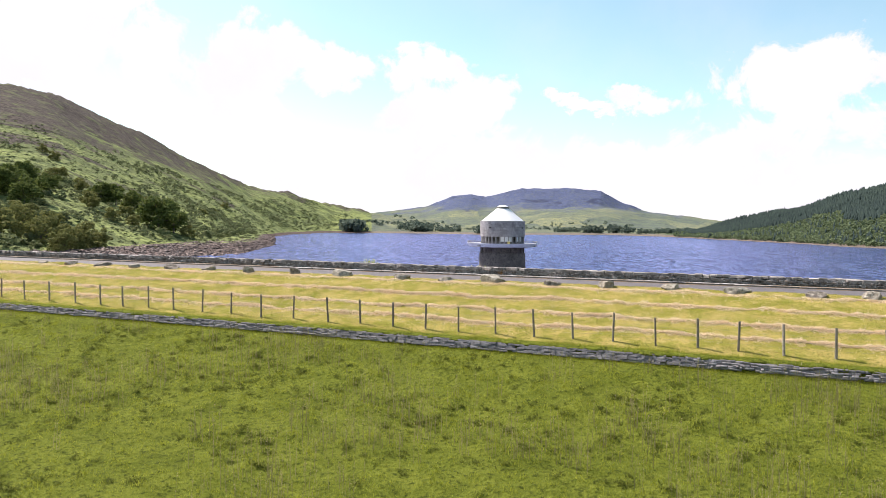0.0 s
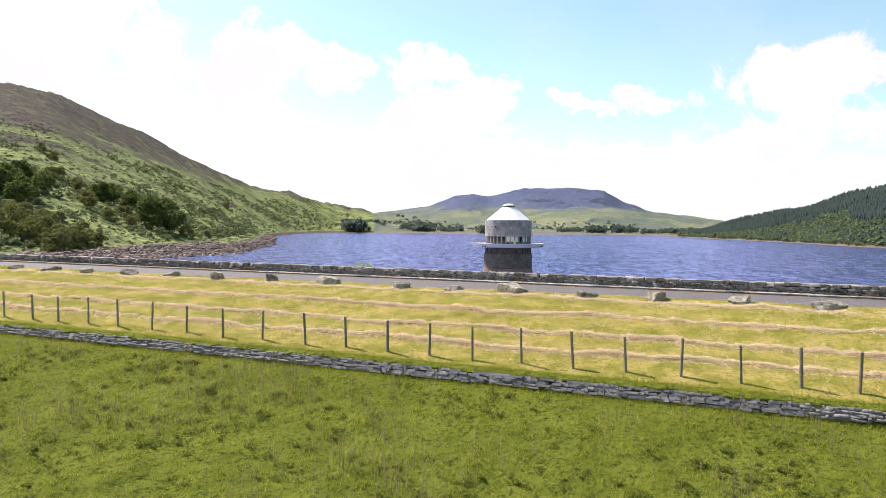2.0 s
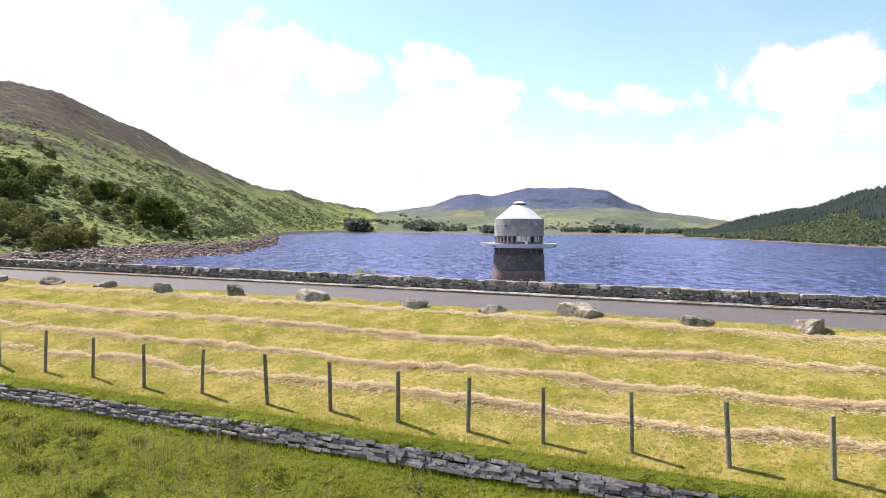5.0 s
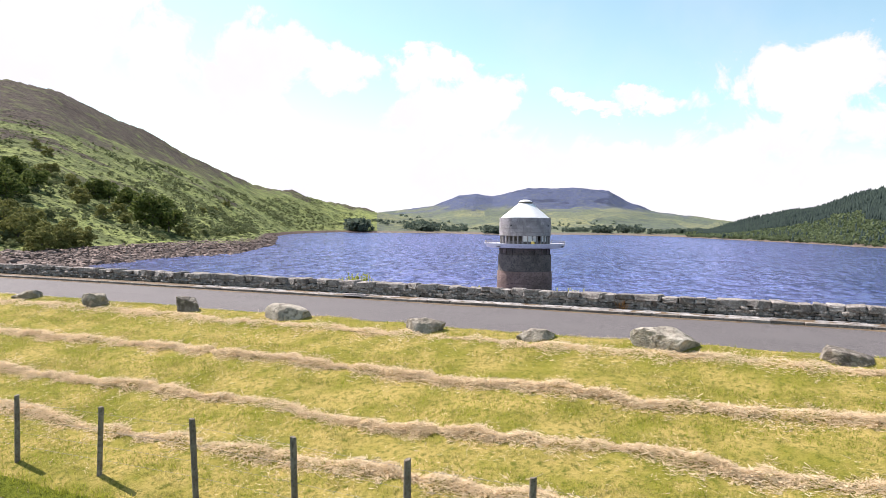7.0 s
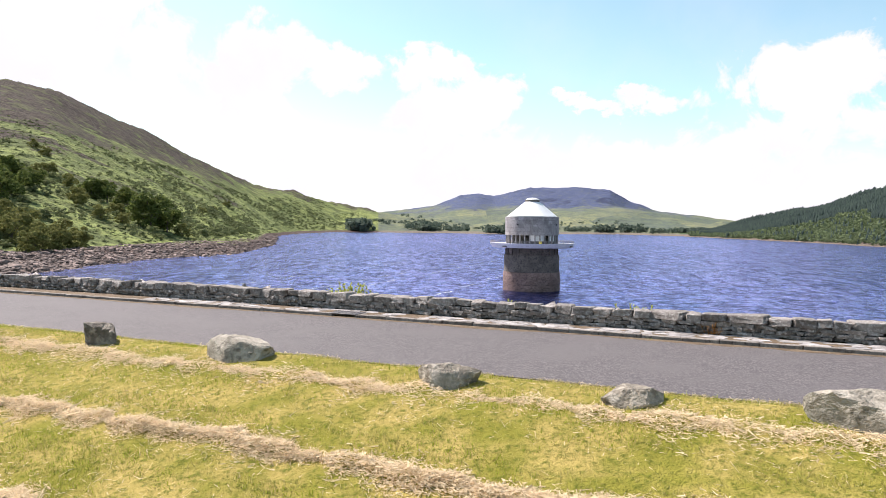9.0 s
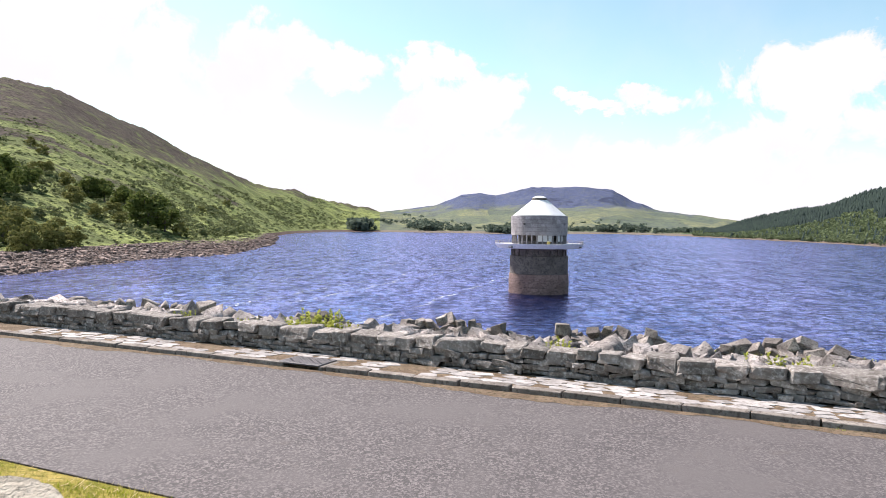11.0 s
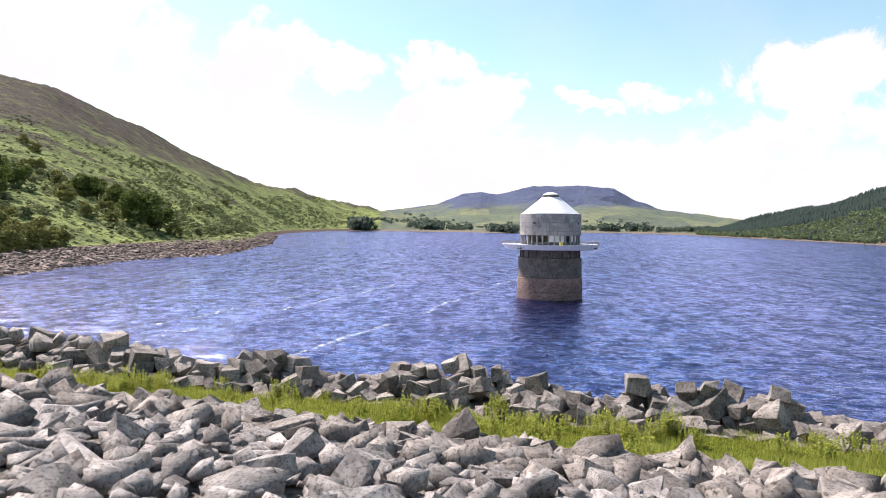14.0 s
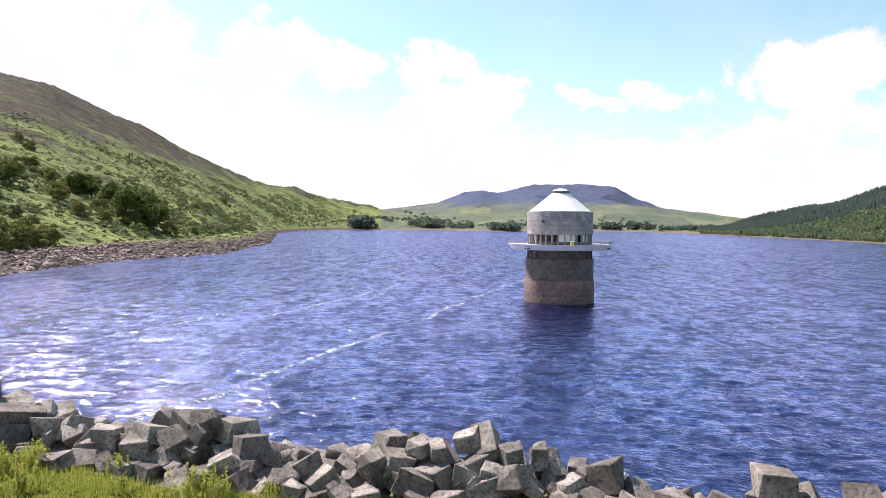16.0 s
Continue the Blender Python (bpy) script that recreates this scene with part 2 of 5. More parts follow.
def asphalt_material():
    m, g, bsdf = material("asphalt")
    p = place(g)
    chips = g.nodes.new("ShaderNodeTexVoronoi")
    g.links.new(p, chips.inputs["Vector"])
    chips.inputs["Scale"].default_value = 42.0
    sep = g.nodes.new("ShaderNodeSeparateXYZ")
    g.links.new(chips.outputs["Color"], sep.inputs[0])
    worn = g.noise(p, 0.5, 6.0, 0.65)
    col = g.mix(g.step(sep.outputs[0], 0.35, 1.0), (0.045, 0.039, 0.04), (0.15, 0.13, 0.13))
    col = g.mix(g.step(worn, 0.4, 0.7), col, (0.088, 0.077, 0.077))
    col = g.mix(g.math("MULTIPLY", g.step(g.noise(p, 2.2, 5.0, 0.7), 0.58, 0.75), 0.5), col, (0.082, 0.068, 0.060))
    g.links.new(col, bsdf.inputs["Base Color"])
    bsdf.inputs["Roughness"].default_value = 0.85
    bump(g, bsdf, chops(g, p), 0.006)
    return m


def chops(g, p):
    return g.noise(p, 60.0, 3.0, 0.7)


M_FIELD = mottled("pasture_soil", ((0.15, 0.178, 0.021), (0.2, 0.228, 0.03), (0.055, 0.072, 0.011)), 0.7, 6.0, 0.95, 0.22, spec=0.05)
M_MOWN = mottled("mown_turf", ((0.225, 0.21, 0.036), (0.4, 0.31, 0.1), (0.12, 0.13, 0.02)), 1.1, 9.0, 0.95, 0.05, spec=0.05)
M_HILL = hill_material("hillside", (0.1, 0.082, 0.068), (0.135, 0.16, 0.064), (0.24, 0.28, 0.097), (0.15, 0.11, 0.096), 88.0, 14.0, 125.0)
# bluish haze put into the colours; the large crag patches stand for cliff shade
M_FAR = hill_material("hazy_far_moor", (0.095, 0.115, 0.2), (0.135, 0.152, 0.13), (0.19, 0.205, 0.135), (0.26, 0.22, 0.18), 98.0, 30.0, 60.0, 190.0, 0.0045)
M_WOODFLOOR = hill_material("wooded_slope", (0.04, 0.062, 0.045), (0.075, 0.11, 0.055), (0.1, 0.14, 0.065), (0.26, 0.21, 0.17), 60.0, 25.0)
M_WATER = water_material()
M_ROAD = asphalt_material()
M_ROCK = mottled("quarried_rock", ((0.19, 0.163, 0.147), (0.37, 0.327, 0.297), (0.072, 0.06, 0.054)), 1.7, 12.0, 0.88, 0.04, vary=0.42)
M_ROCKS = mottled("piled_rock", ((0.19, 0.163, 0.147), (0.37, 0.327, 0.297), (0.072, 0.06, 0.054)), 1.7, 12.0, 0.88, 0.04, island=0.42)
M_SCREE = mottled("broken_rock", ((0.265, 0.236, 0.222), (0.44, 0.4, 0.38), (0.1, 0.088, 0.083)), 3.6, 18.0, 0.9, 0.03, vary=0.4)
M_SCREES = mottled("broken_rock_heap", ((0.265, 0.236, 0.222), (0.44, 0.4, 0.38), (0.1, 0.088, 0.083)), 3.6, 18.0, 0.9, 0.03, island=0.45)
M_WALLSTONE = mottled("wall_stone", ((0.148, 0.128, 0.113), (0.275, 0.246, 0.224), (0.47, 0.44, 0.412)), 3.2, 13.0, 0.92, 0.03, vary=0.3)
M_WALLSTONES = mottled("wall_courses", ((0.148, 0.128, 0.113), (0.275, 0.246, 0.224), (0.47, 0.44, 0.412)), 3.2, 13.0, 0.92, 0.03, island=0.35)
# near-black, to put the shade of the gaps between stones into the colour
M_WALLCORE = mottled("shaded_wall_core", ((0.05, 0.045, 0.04), (0.08, 0.07, 0.062), (0.03, 0.027, 0.025)), 3.0, 12.0, 0.95, 0.04)
M_GRAVEL = mottled("pale_rubble", ((0.22, 0.19, 0.165), (0.34, 0.31, 0.285), (0.1, 0.09, 0.075)), 2.2, 11.0, 0.95, 0.08)
M_SLATE = mottled("slate_stone", ((0.19, 0.174, 0.178), (0.27, 0.25, 0.256), (0.11, 0.098, 0.097)), 2.2, 14.0, 0.9, 0.02, vary=0.2)
M_SLATES = mottled("slate_courses", ((0.19, 0.174, 0.178), (0.27, 0.25, 0.256), (0.11, 0.098, 0.097)), 2.2, 14.0, 0.9, 0.02, island=0.2)
M_FLAG = mottled("pale_flagstone", ((0.29, 0.272, 0.264), (0.41, 0.39, 0.38), (0.19, 0.17, 0.155)), 1.5, 9.0, 0.85, 0.01, vary=0.22)
M_MOSS = mottled("mossy_grit", ((0.15, 0.102, 0.066), (0.22, 0.16, 0.108), (0.085, 0.07, 0.036)), 2.6, 14.0, 0.95, 0.04)
M_KERB = mottled("kerb_stone", ((0.19, 0.165, 0.145), (0.29, 0.26, 0.23), (0.1, 0.082, 0.07)), 2.6, 16.0, 0.9, 0.015, vary=0.2)
M_DARK = mottled("shadowed_void", ((0.02, 0.02, 0.02), (0.03, 0.03, 0.03), (0.015, 0.015, 0.015)), 2.0, 20.0, 0.9, 0.005)
M_IRON = mottled("cast_iron", ((0.09, 0.085, 0.09), (0.13, 0.12, 0.125), (0.06, 0.05, 0.05)), 3.0, 30.0, 0.6, 0.004, spec=0.5)
M_POST = mottled("weathered_timber", ((0.22, 0.185, 0.15), (0.32, 0.28, 0.23), (0.12, 0.096, 0.078)), 3.5, 24.0, 0.9, 0.008, vary=0.3)
M_WIRE = mottled("galvanised_wire", ((0.2, 0.19, 0.18), (0.26, 0.25, 0.24), (0.15, 0.12, 0.1)), 4.0, 40.0, 0.5, 0.001, spec=0.5)
M_HAY = leafy("dry_hay", (0.95, 0.8, 0.57), (0.62, 0.47, 0.3), 1.6)
M_BLADE = leafy("grass_blades", (0.46, 0.48, 0.058), (0.125, 0.15, 0.019), 1.1)
M_STUBBLE = leafy("mown_blades", (0.74, 0.61, 0.25), (0.14, 0.145, 0.024), 1.8)
M_WEED = leafy("weed_stalks", (0.42, 0.37, 0.18), (0.15, 0.135, 0.055), 1.5)
M_TUFT = leafy("dock_and_thistle_leaves", (0.19, 0.21, 0.035), (0.035, 0.046, 0.01), 1.2)
M_HERB = leafy("verge_herbs", (0.52, 0.54, 0.12), (0.2, 0.235, 0.045), 1.8)
M_DRY = leafy("dry_rubble_weeds", (0.42, 0.34, 0.17), (0.18, 0.14, 0.065), 1.8)
M_YELLOW = leafy("ragwort_flowers", (0.75, 0.6, 0.03), (0.55, 0.4, 0.02), 2.0)
M_PINK = leafy("foxglove_flowers", (0.5, 0.1, 0.4), (0.35, 0.06, 0.3), 2.0)
M_TREE = leafy("broadleaf_foliage", (0.19, 0.23, 0.06), (0.035, 0.055, 0.02), 0.22)
M_BUSH = leafy("scrub_foliage", (0.2, 0.225, 0.1), (0.065, 0.085, 0.045), 0.1)
M_WILLOW = leafy("willow_foliage", (0.27, 0.27, 0.09), (0.09, 0.1, 0.035), 0.2)
M_YOUNG = leafy("young_woodland", (0.165, 0.205, 0.1), (0.085, 0.115, 0.065), 0.02)
# distance haze put into these colours as a pale bluish cast
M_FARTREE = leafy("hazy_far_woodland", (0.14, 0.175, 0.125), (0.07, 0.098, 0.085), 0.05)
# conifers; the dark bluish tone also stands for cloud shadow on the ridge
M_FIR = leafy("shaded_conifer_needles", (0.068, 0.098, 0.078), (0.027, 0.043, 0.047), 0.008)
M_BARK = mottled("bark", ((0.1, 0.085, 0.07), (0.15, 0.13, 0.105), (0.06, 0.05, 0.04)), 2.0, 12.0, 0.95, 0.02)
M_CONCRETE = mottled("pale_concrete_panel", ((0.27, 0.25, 0.245), (0.37, 0.345, 0.335), (0.16, 0.145, 0.14)), 0.7, 4.0, 0.9, 0.015, vary=0.16)
M_SHAFT = mottled("stained_concrete", ((0.105, 0.088, 0.076), (0.165, 0.14, 0.118), (0.055, 0.047, 0.042)), 0.45, 2.6, 0.92, 0.05)
M_BRICK = mottled("red_brown_masonry", ((0.17, 0.112, 0.092), (0.235, 0.162, 0.135), (0.09, 0.06, 0.052)), 0.5, 3.0, 0.92, 0.03, vary=0.25)
M_DECK = mottled("painted_fascia", ((0.6, 0.6, 0.66), (0.68, 0.68, 0.73), (0.48, 0.48, 0.52)), 0.4, 3.0, 0.6, 0.004)
M_ROOF = mottled("white_roof_sheet", ((0.82, 0.82, 0.81), (0.88, 0.88, 0.87), (0.72, 0.71, 0.69)), 0.5, 4.0, 0.5, 0.003)
M_CAP = mottled("dark_cowl_band", ((0.13, 0.12, 0.1), (0.19, 0.17, 0.14), (0.09, 0.08, 0.07)), 1.0, 6.0, 0.8, 0.01)
M_STEEL = mottled("painted_steel_rail", ((0.22, 0.2, 0.2), (0.3, 0.28, 0.28), (0.16, 0.13, 0.12)), 2.0, 14.0, 0.6, 0.003)
M_BOX = mottled("yellow_paint", ((0.75, 0.6, 0.1), (0.8, 0.66, 0.15), (0.6, 0.46, 0.08)), 2.0, 10.0, 0.5, 0.003)
M_FRAME = mottled("white_window_frame", ((0.75, 0.75, 0.74), (0.8, 0.8, 0.79), (0.65, 0.64, 0.62)), 2.0, 10.0, 0.6, 0.003)


# ---- the lie of the land ----
A = radians(23)                       # the dam runs along +s; d points across it to the lake
WATER_Z = -10.7
CX, CY = -3.4, 52.1                   # centre of the hill profiles


def at(s, d, z=0.0):
    return Vector((s * math.cos(A) + d * math.sin(A), -s * math.sin(A) + d * math.cos(A), z))


DAM_MATRIX = Matrix.Rotation(-A, 4, "Z")      # dam coordinates (s, d, z) to the world

PROFILE_D = [-90, 14, 22, 26.4, 28.3, 29.95, 30.24, 31.1, 35, 37.6, 38.9, 40.3, 40.6, 46.0, 47.3, 49.5, 52.5, 55.5, 61, 66.5, 69, 71.5, 73, 75, 80, 96]
PROFILE_Z = [-2.6, -2.3, -1.95, -1.45, -1.12, -0.73, -0.34, -0.05, 0.95, 1.6, 1.78, 1.48, 1.4, 1.4, 1.42, 1.15, 0.95, 0.42, -1.35, -2.25, -2.3, -2.15, -2.6, -3.6, -6.5, -13.5]


def dam_z(s, d):
    """Height of the embankment; its lake side swings away a little along the dam."""
    s, d = np.asarray(s, float), np.asarray(d, float)
    w = np.clip((d - 53) / 12, 0, 1)
    w = w * w * (3 - 2 * w)
    return np.interp(d - 0.11 * np.clip(s + 32, -40, 40) * w, PROFILE_D, PROFILE_Z)


def mesh_object(name, verts, faces, mats, parent=None, smooth=False, label="", uvs=None):
    me = bpy.data.meshes.new(name)
    verts = np.asarray(verts, dtype=np.float32)
    if isinstance(faces, np.ndarray):
        n, k = faces.shape
        me.vertices.add(len(verts))
        me.vertices.foreach_set("co", verts.ravel())
        me.loops.add(n * k)
        me.loops.foreach_set("vertex_index", faces.astype(np.int32).ravel())
        me.polygons.add(n)
        me.polygons.foreach_set("loop_start", np.arange(0, n * k, k, dtype=np.int32))
        me.polygons.foreach_set("loop_total", np.full(n, k, dtype=np.int32))
        me.update(calc_edges=True)
        me.validate()
    else:
        me.from_pydata(verts.tolist(), [], faces)
    for m in (mats if isinstance(mats, (list, tuple)) else [mats]):
        me.materials.append(m)
    if smooth:
        me.polygons.foreach_set("use_smooth", [True] * len(me.polygons))
    ob = new(name, me)
    if parent:
        ob.parent = parent
    if label:
        tagged(ob, label)
    return ob


def part(name, bm, mat, parent, label="", smooth=False):
    me = bpy.data.meshes.new(name)
    bm.to_mesh(me)
    bm.free()
    me.materials.append(mat)
    if smooth:
        me.polygons.foreach_set("use_smooth", [True] * len(me.polygons))
    ob = new(name, me)
    ob.parent = parent
    if label:
        tagged(ob, label)
    return ob


def thing(name, m, label, category, group="", kind=""):
    ob = new(name)
    ob.matrix_world = m
    return tagged(ob, label, category, group, kind)


def grid_faces(nu, nv, wrap=False):
    i, j = np.meshgrid(np.arange(nu - (0 if wrap else 1)), np.arange(nv - 1), indexing="ij")
    i2 = (i + 1) % nu
    return np.stack([i * nv + j, i2 * nv + j, i2 * nv + j + 1, i * nv + j + 1], -1).reshape(-1, 4)


def value_noise(x, y, seed=0):
    """Smooth noise for arrays, about -1 to 1."""
    xi, yi = np.floor(x).astype(np.int64), np.floor(y).astype(np.int64)
    fx, fy = x - xi, y - yi
    fx, fy = fx * fx * (3 - 2 * fx), fy * fy * (3 - 2 * fy)

    def h(a, b):
        n = (a * 374761393 + b * 668265263 + seed * 974711) & 0x7FFFFFFF
        n = ((n ^ (n >> 13)) * 1274126177) & 0x7FFFFFFF
        return (n ^ (n >> 16)) / 0x3FFFFFFF - 1.0

    top = h(xi, yi) * (1 - fx) + h(xi + 1, yi) * fx
    bottom = h(xi, yi + 1) * (1 - fx) + h(xi + 1, yi + 1) * fx
    return top * (1 - fy) + bottom * fy


def fractal(x, y, octaves=5, seed=0, gain=0.5):
    total, amp = 0.0, 1.0
    for o in range(octaves):
        total = total + amp * value_noise(x * 2 ** o, y * 2 ** o, seed + o)
        amp *= gain
    return total


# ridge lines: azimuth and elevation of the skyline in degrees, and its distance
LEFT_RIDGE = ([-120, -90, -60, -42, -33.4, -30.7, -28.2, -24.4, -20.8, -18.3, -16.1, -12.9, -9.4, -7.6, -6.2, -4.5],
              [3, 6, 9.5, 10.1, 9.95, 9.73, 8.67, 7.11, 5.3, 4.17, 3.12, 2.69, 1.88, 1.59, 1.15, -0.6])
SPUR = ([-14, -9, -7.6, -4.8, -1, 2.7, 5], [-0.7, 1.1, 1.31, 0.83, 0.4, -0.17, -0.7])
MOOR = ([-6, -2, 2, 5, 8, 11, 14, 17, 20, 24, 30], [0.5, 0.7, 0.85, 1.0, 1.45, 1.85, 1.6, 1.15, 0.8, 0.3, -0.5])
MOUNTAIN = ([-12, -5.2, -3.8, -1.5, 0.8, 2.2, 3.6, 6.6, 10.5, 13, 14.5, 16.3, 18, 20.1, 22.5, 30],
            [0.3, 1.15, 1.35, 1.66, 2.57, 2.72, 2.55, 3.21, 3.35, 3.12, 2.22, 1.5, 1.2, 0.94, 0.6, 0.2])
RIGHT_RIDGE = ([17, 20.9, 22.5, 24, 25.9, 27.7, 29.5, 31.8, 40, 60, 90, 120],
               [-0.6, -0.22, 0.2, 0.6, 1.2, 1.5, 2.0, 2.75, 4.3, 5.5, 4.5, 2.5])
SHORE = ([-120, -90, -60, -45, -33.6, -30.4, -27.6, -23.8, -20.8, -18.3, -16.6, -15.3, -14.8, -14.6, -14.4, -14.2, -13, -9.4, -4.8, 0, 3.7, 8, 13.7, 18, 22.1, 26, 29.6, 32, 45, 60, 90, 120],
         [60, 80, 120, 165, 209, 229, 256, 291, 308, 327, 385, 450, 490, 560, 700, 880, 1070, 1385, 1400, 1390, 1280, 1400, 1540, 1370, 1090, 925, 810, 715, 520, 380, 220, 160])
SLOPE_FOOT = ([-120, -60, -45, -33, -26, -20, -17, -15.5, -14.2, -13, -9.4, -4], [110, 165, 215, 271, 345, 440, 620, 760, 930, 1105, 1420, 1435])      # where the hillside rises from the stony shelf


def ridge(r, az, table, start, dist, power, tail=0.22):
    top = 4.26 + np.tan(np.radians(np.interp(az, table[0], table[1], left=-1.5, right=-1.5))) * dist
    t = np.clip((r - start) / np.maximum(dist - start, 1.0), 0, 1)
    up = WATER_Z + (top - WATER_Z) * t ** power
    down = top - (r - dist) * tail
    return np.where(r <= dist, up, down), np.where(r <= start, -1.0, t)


def land_z(x, y):
    x, y = np.asarray(x, float), np.asarray(y, float)
    dx, dy = x - CX, y - CY
    r, az = np.hypot(dx, dy), np.degrees(np.arctan2(dx, dy))
    shore = np.interp(az, *SHORE)
    point = np.where((az < -14) & (r < 900), np.clip((-14.3 - az) / 2.2, 0.12, 1), 1.0)      # the shelf runs out low to its point
    bed = WATER_Z - 0.6 - np.clip((shore - r) * 0.05, 0, 8)
    beach = np.where(r > shore, WATER_Z - 0.6 + point * (np.minimum(r - shore, 70) * 0.05 + np.clip(r - shore - 70, 0, 900) * 0.012) + 0.7 * np.clip((r - shore) / 12, 0, 1) * (1 - point), bed)
    h = beach
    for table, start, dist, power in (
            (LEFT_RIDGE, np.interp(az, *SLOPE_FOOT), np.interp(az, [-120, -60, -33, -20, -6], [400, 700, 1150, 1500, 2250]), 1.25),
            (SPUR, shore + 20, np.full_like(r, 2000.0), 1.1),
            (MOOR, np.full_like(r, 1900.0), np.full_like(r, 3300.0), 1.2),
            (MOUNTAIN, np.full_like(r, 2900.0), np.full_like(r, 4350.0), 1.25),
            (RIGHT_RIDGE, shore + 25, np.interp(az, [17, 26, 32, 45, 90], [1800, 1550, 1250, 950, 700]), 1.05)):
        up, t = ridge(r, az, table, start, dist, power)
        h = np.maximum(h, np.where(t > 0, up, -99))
    rough = np.clip((h - WATER_Z - 2) / 30, 0, 1)
    h = h + rough * (fractal(x / 90, y / 90, 5, 3) * np.clip(r / 250, 1, 7) * 0.9)
    h = h + np.where((r > shore - 3) & (r < shore + 160), fractal(x / 9, y / 9, 3, 9) * 0.4, 0.0)
    # valley floor below the dam, and the trough that the dam stands in
    s = x * math.cos(A) - y * math.sin(A)
    d = x * math.sin(A) + y * math.cos(A)
    low = np.clip((62 - d) / 30, 0, 1)
    h = h * (1 - low) + low * np.minimum(h, -2.9)
    inside = (s > -150) & (s < 130) & (d > -88) & (d < 93)
    return np.where(inside, -15.0, h)


def build_ground():
    az = np.concatenate([np.arange(-180, -48, 3.0), np.arange(-48, 46, 0.2), np.arange(46, 180, 3.0)])
    r = np.concatenate([[0.5], np.geomspace(30, 240, 24), np.arange(250, 560, 5), np.geomspace(560, 4900, 150)])
    a, rr = np.meshgrid(np.radians(az), r, indexing="ij")
    x, y = CX + rr * np.sin(a), CY + rr * np.cos(a)
    z = land_z(x, y)
    faces = grid_faces(len(az), len(r), wrap=True)[:, ::-1]
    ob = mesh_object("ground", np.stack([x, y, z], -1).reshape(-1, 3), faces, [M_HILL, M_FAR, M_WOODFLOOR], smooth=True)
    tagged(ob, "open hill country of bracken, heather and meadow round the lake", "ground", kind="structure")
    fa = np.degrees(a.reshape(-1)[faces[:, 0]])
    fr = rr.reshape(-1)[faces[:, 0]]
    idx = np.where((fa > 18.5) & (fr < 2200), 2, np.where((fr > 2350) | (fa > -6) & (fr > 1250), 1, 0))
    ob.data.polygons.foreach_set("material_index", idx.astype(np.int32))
    return ob


def build_water():
    """One sheet; real waves where the lake is near, flattening out with distance."""
    rng = np.random.default_rng(14)
    az = np.concatenate([np.arange(-180, -37, 4.0), np.arange(-37, 37, 0.15), np.arange(37, 180, 4.0)])
    r = [1.0, 8.0, 16.0, 22.0]
    while r[-1] < 460:
        r.append(r[-1] + max(0.22, 6.5e-5 * r[-1] ** 2))
    r = np.concatenate([r, np.geomspace(480, 4800, 30)])
    a, rr = np.meshgrid(np.radians(az), r, indexing="ij")
    x, y = CX + rr * np.sin(a), CY + rr * np.cos(a)
    z = np.zeros_like(x)
    gust = 0.75 + 0.35 * fractal(x / 40, y / 40, 3, 81)
    px, py = x + 0.9 * fractal(x / 6, y / 6, 2, 83), y + 0.9 * fractal(x / 6, y / 6, 2, 84)
    for length in (0.8, 0.95, 1.15, 1.4, 1.7, 2.0, 2.4, 2.9, 3.6, 4.6):
        for _ in range(2):
            way = radians(-12) + rng.normal(0, 0.42)
            wave = np.sin((px * math.sin(way) + py * math.cos(way)) * 2 * math.pi / length + rng.uniform(0, 6.28))
            z += 0.012 * length ** 0.82 * (wave + 0.35 * wave * wave) * np.clip(2.2 - rr * rr * 6.5e-5 * 2.4 / length, 0, 1)
    z = WATER_Z + z * gust * np.clip((480 - rr) / 100, 0, 1)
    faces = grid_faces(len(az), len(r), wrap=True)
    ob = mesh_object("water", np.stack([x, y, z], -1).reshape(-1, 3), faces, M_WATER, smooth=True)
    tagged(ob, "choppy deep blue lake with thin streaks of foam", "water", kind="structure")


def relief(s, d):
    """Small lumps and hollows of the turf."""
    broad = np.interp(d, [28, 29.6, 30.5, 33, 39, 40.3, 47.5, 50, 70], [0.1, 0.03, 0.03, 0.05, 0.04, 0.0, 0.0, 0.08, 0.12])
    lumps = np.interp(d, [28.6, 29.5, 30.6, 31.5, 39.5, 40.2], [0.085, 0.0, 0.0, 0.022, 0.022, 0.0])
    return fractal(s / 2.2, d / 2.2, 3, 5) * broad + fractal(s / 0.55, d / 0.5, 3, 57) * lumps


def turf_z(s, d):
    s, d = np.asarray(s, float), np.asarray(d, float)
    return dam_z(s, d) + relief(s, d)


def build_embankment():
    d = np.unique(np.concatenate([np.arange(-90, 12, 6.0), np.arange(12, 30, 0.2), np.arange(30, 46, 0.3), np.arange(46, 96.1, 0.5), PROFILE_D]))
    s = np.concatenate([np.arange(-155, -70, 3.0), np.arange(-70, 22, 0.24), np.arange(22, 136, 4.0)])
    ss, dd = np.meshgrid(s, d, indexing="ij")
    z = turf_z(ss, dd)
    x, y = ss * math.cos(A) + dd * math.sin(A), -ss * math.sin(A) + dd * math.cos(A)
    faces = grid_faces(len(s), len(d))
    ob = mesh_object("embankment", np.stack([x, y, z], -1).reshape(-1, 3), faces, [M_FIELD, M_MOWN, M_GRAVEL], smooth=True)
    fd = dd.reshape(-1)[faces].mean(1)
    fl = fd - 0.11 * np.clip(ss.reshape(-1)[faces].mean(1) + 32, -40, 40) * np.clip((fd - 53) / 12, 0, 1)
    ob.data.polygons.foreach_set("material_index", np.where(fd < 30.2, 0, np.where(fd < 46.5, 1, np.where((fl > 60.5) & (fl < 68.6), 0, 2))).astype(np.int32))
    tagged(ob, "grassy dam embankment with pasture below and a stony lake side", "embankment", kind="structure")


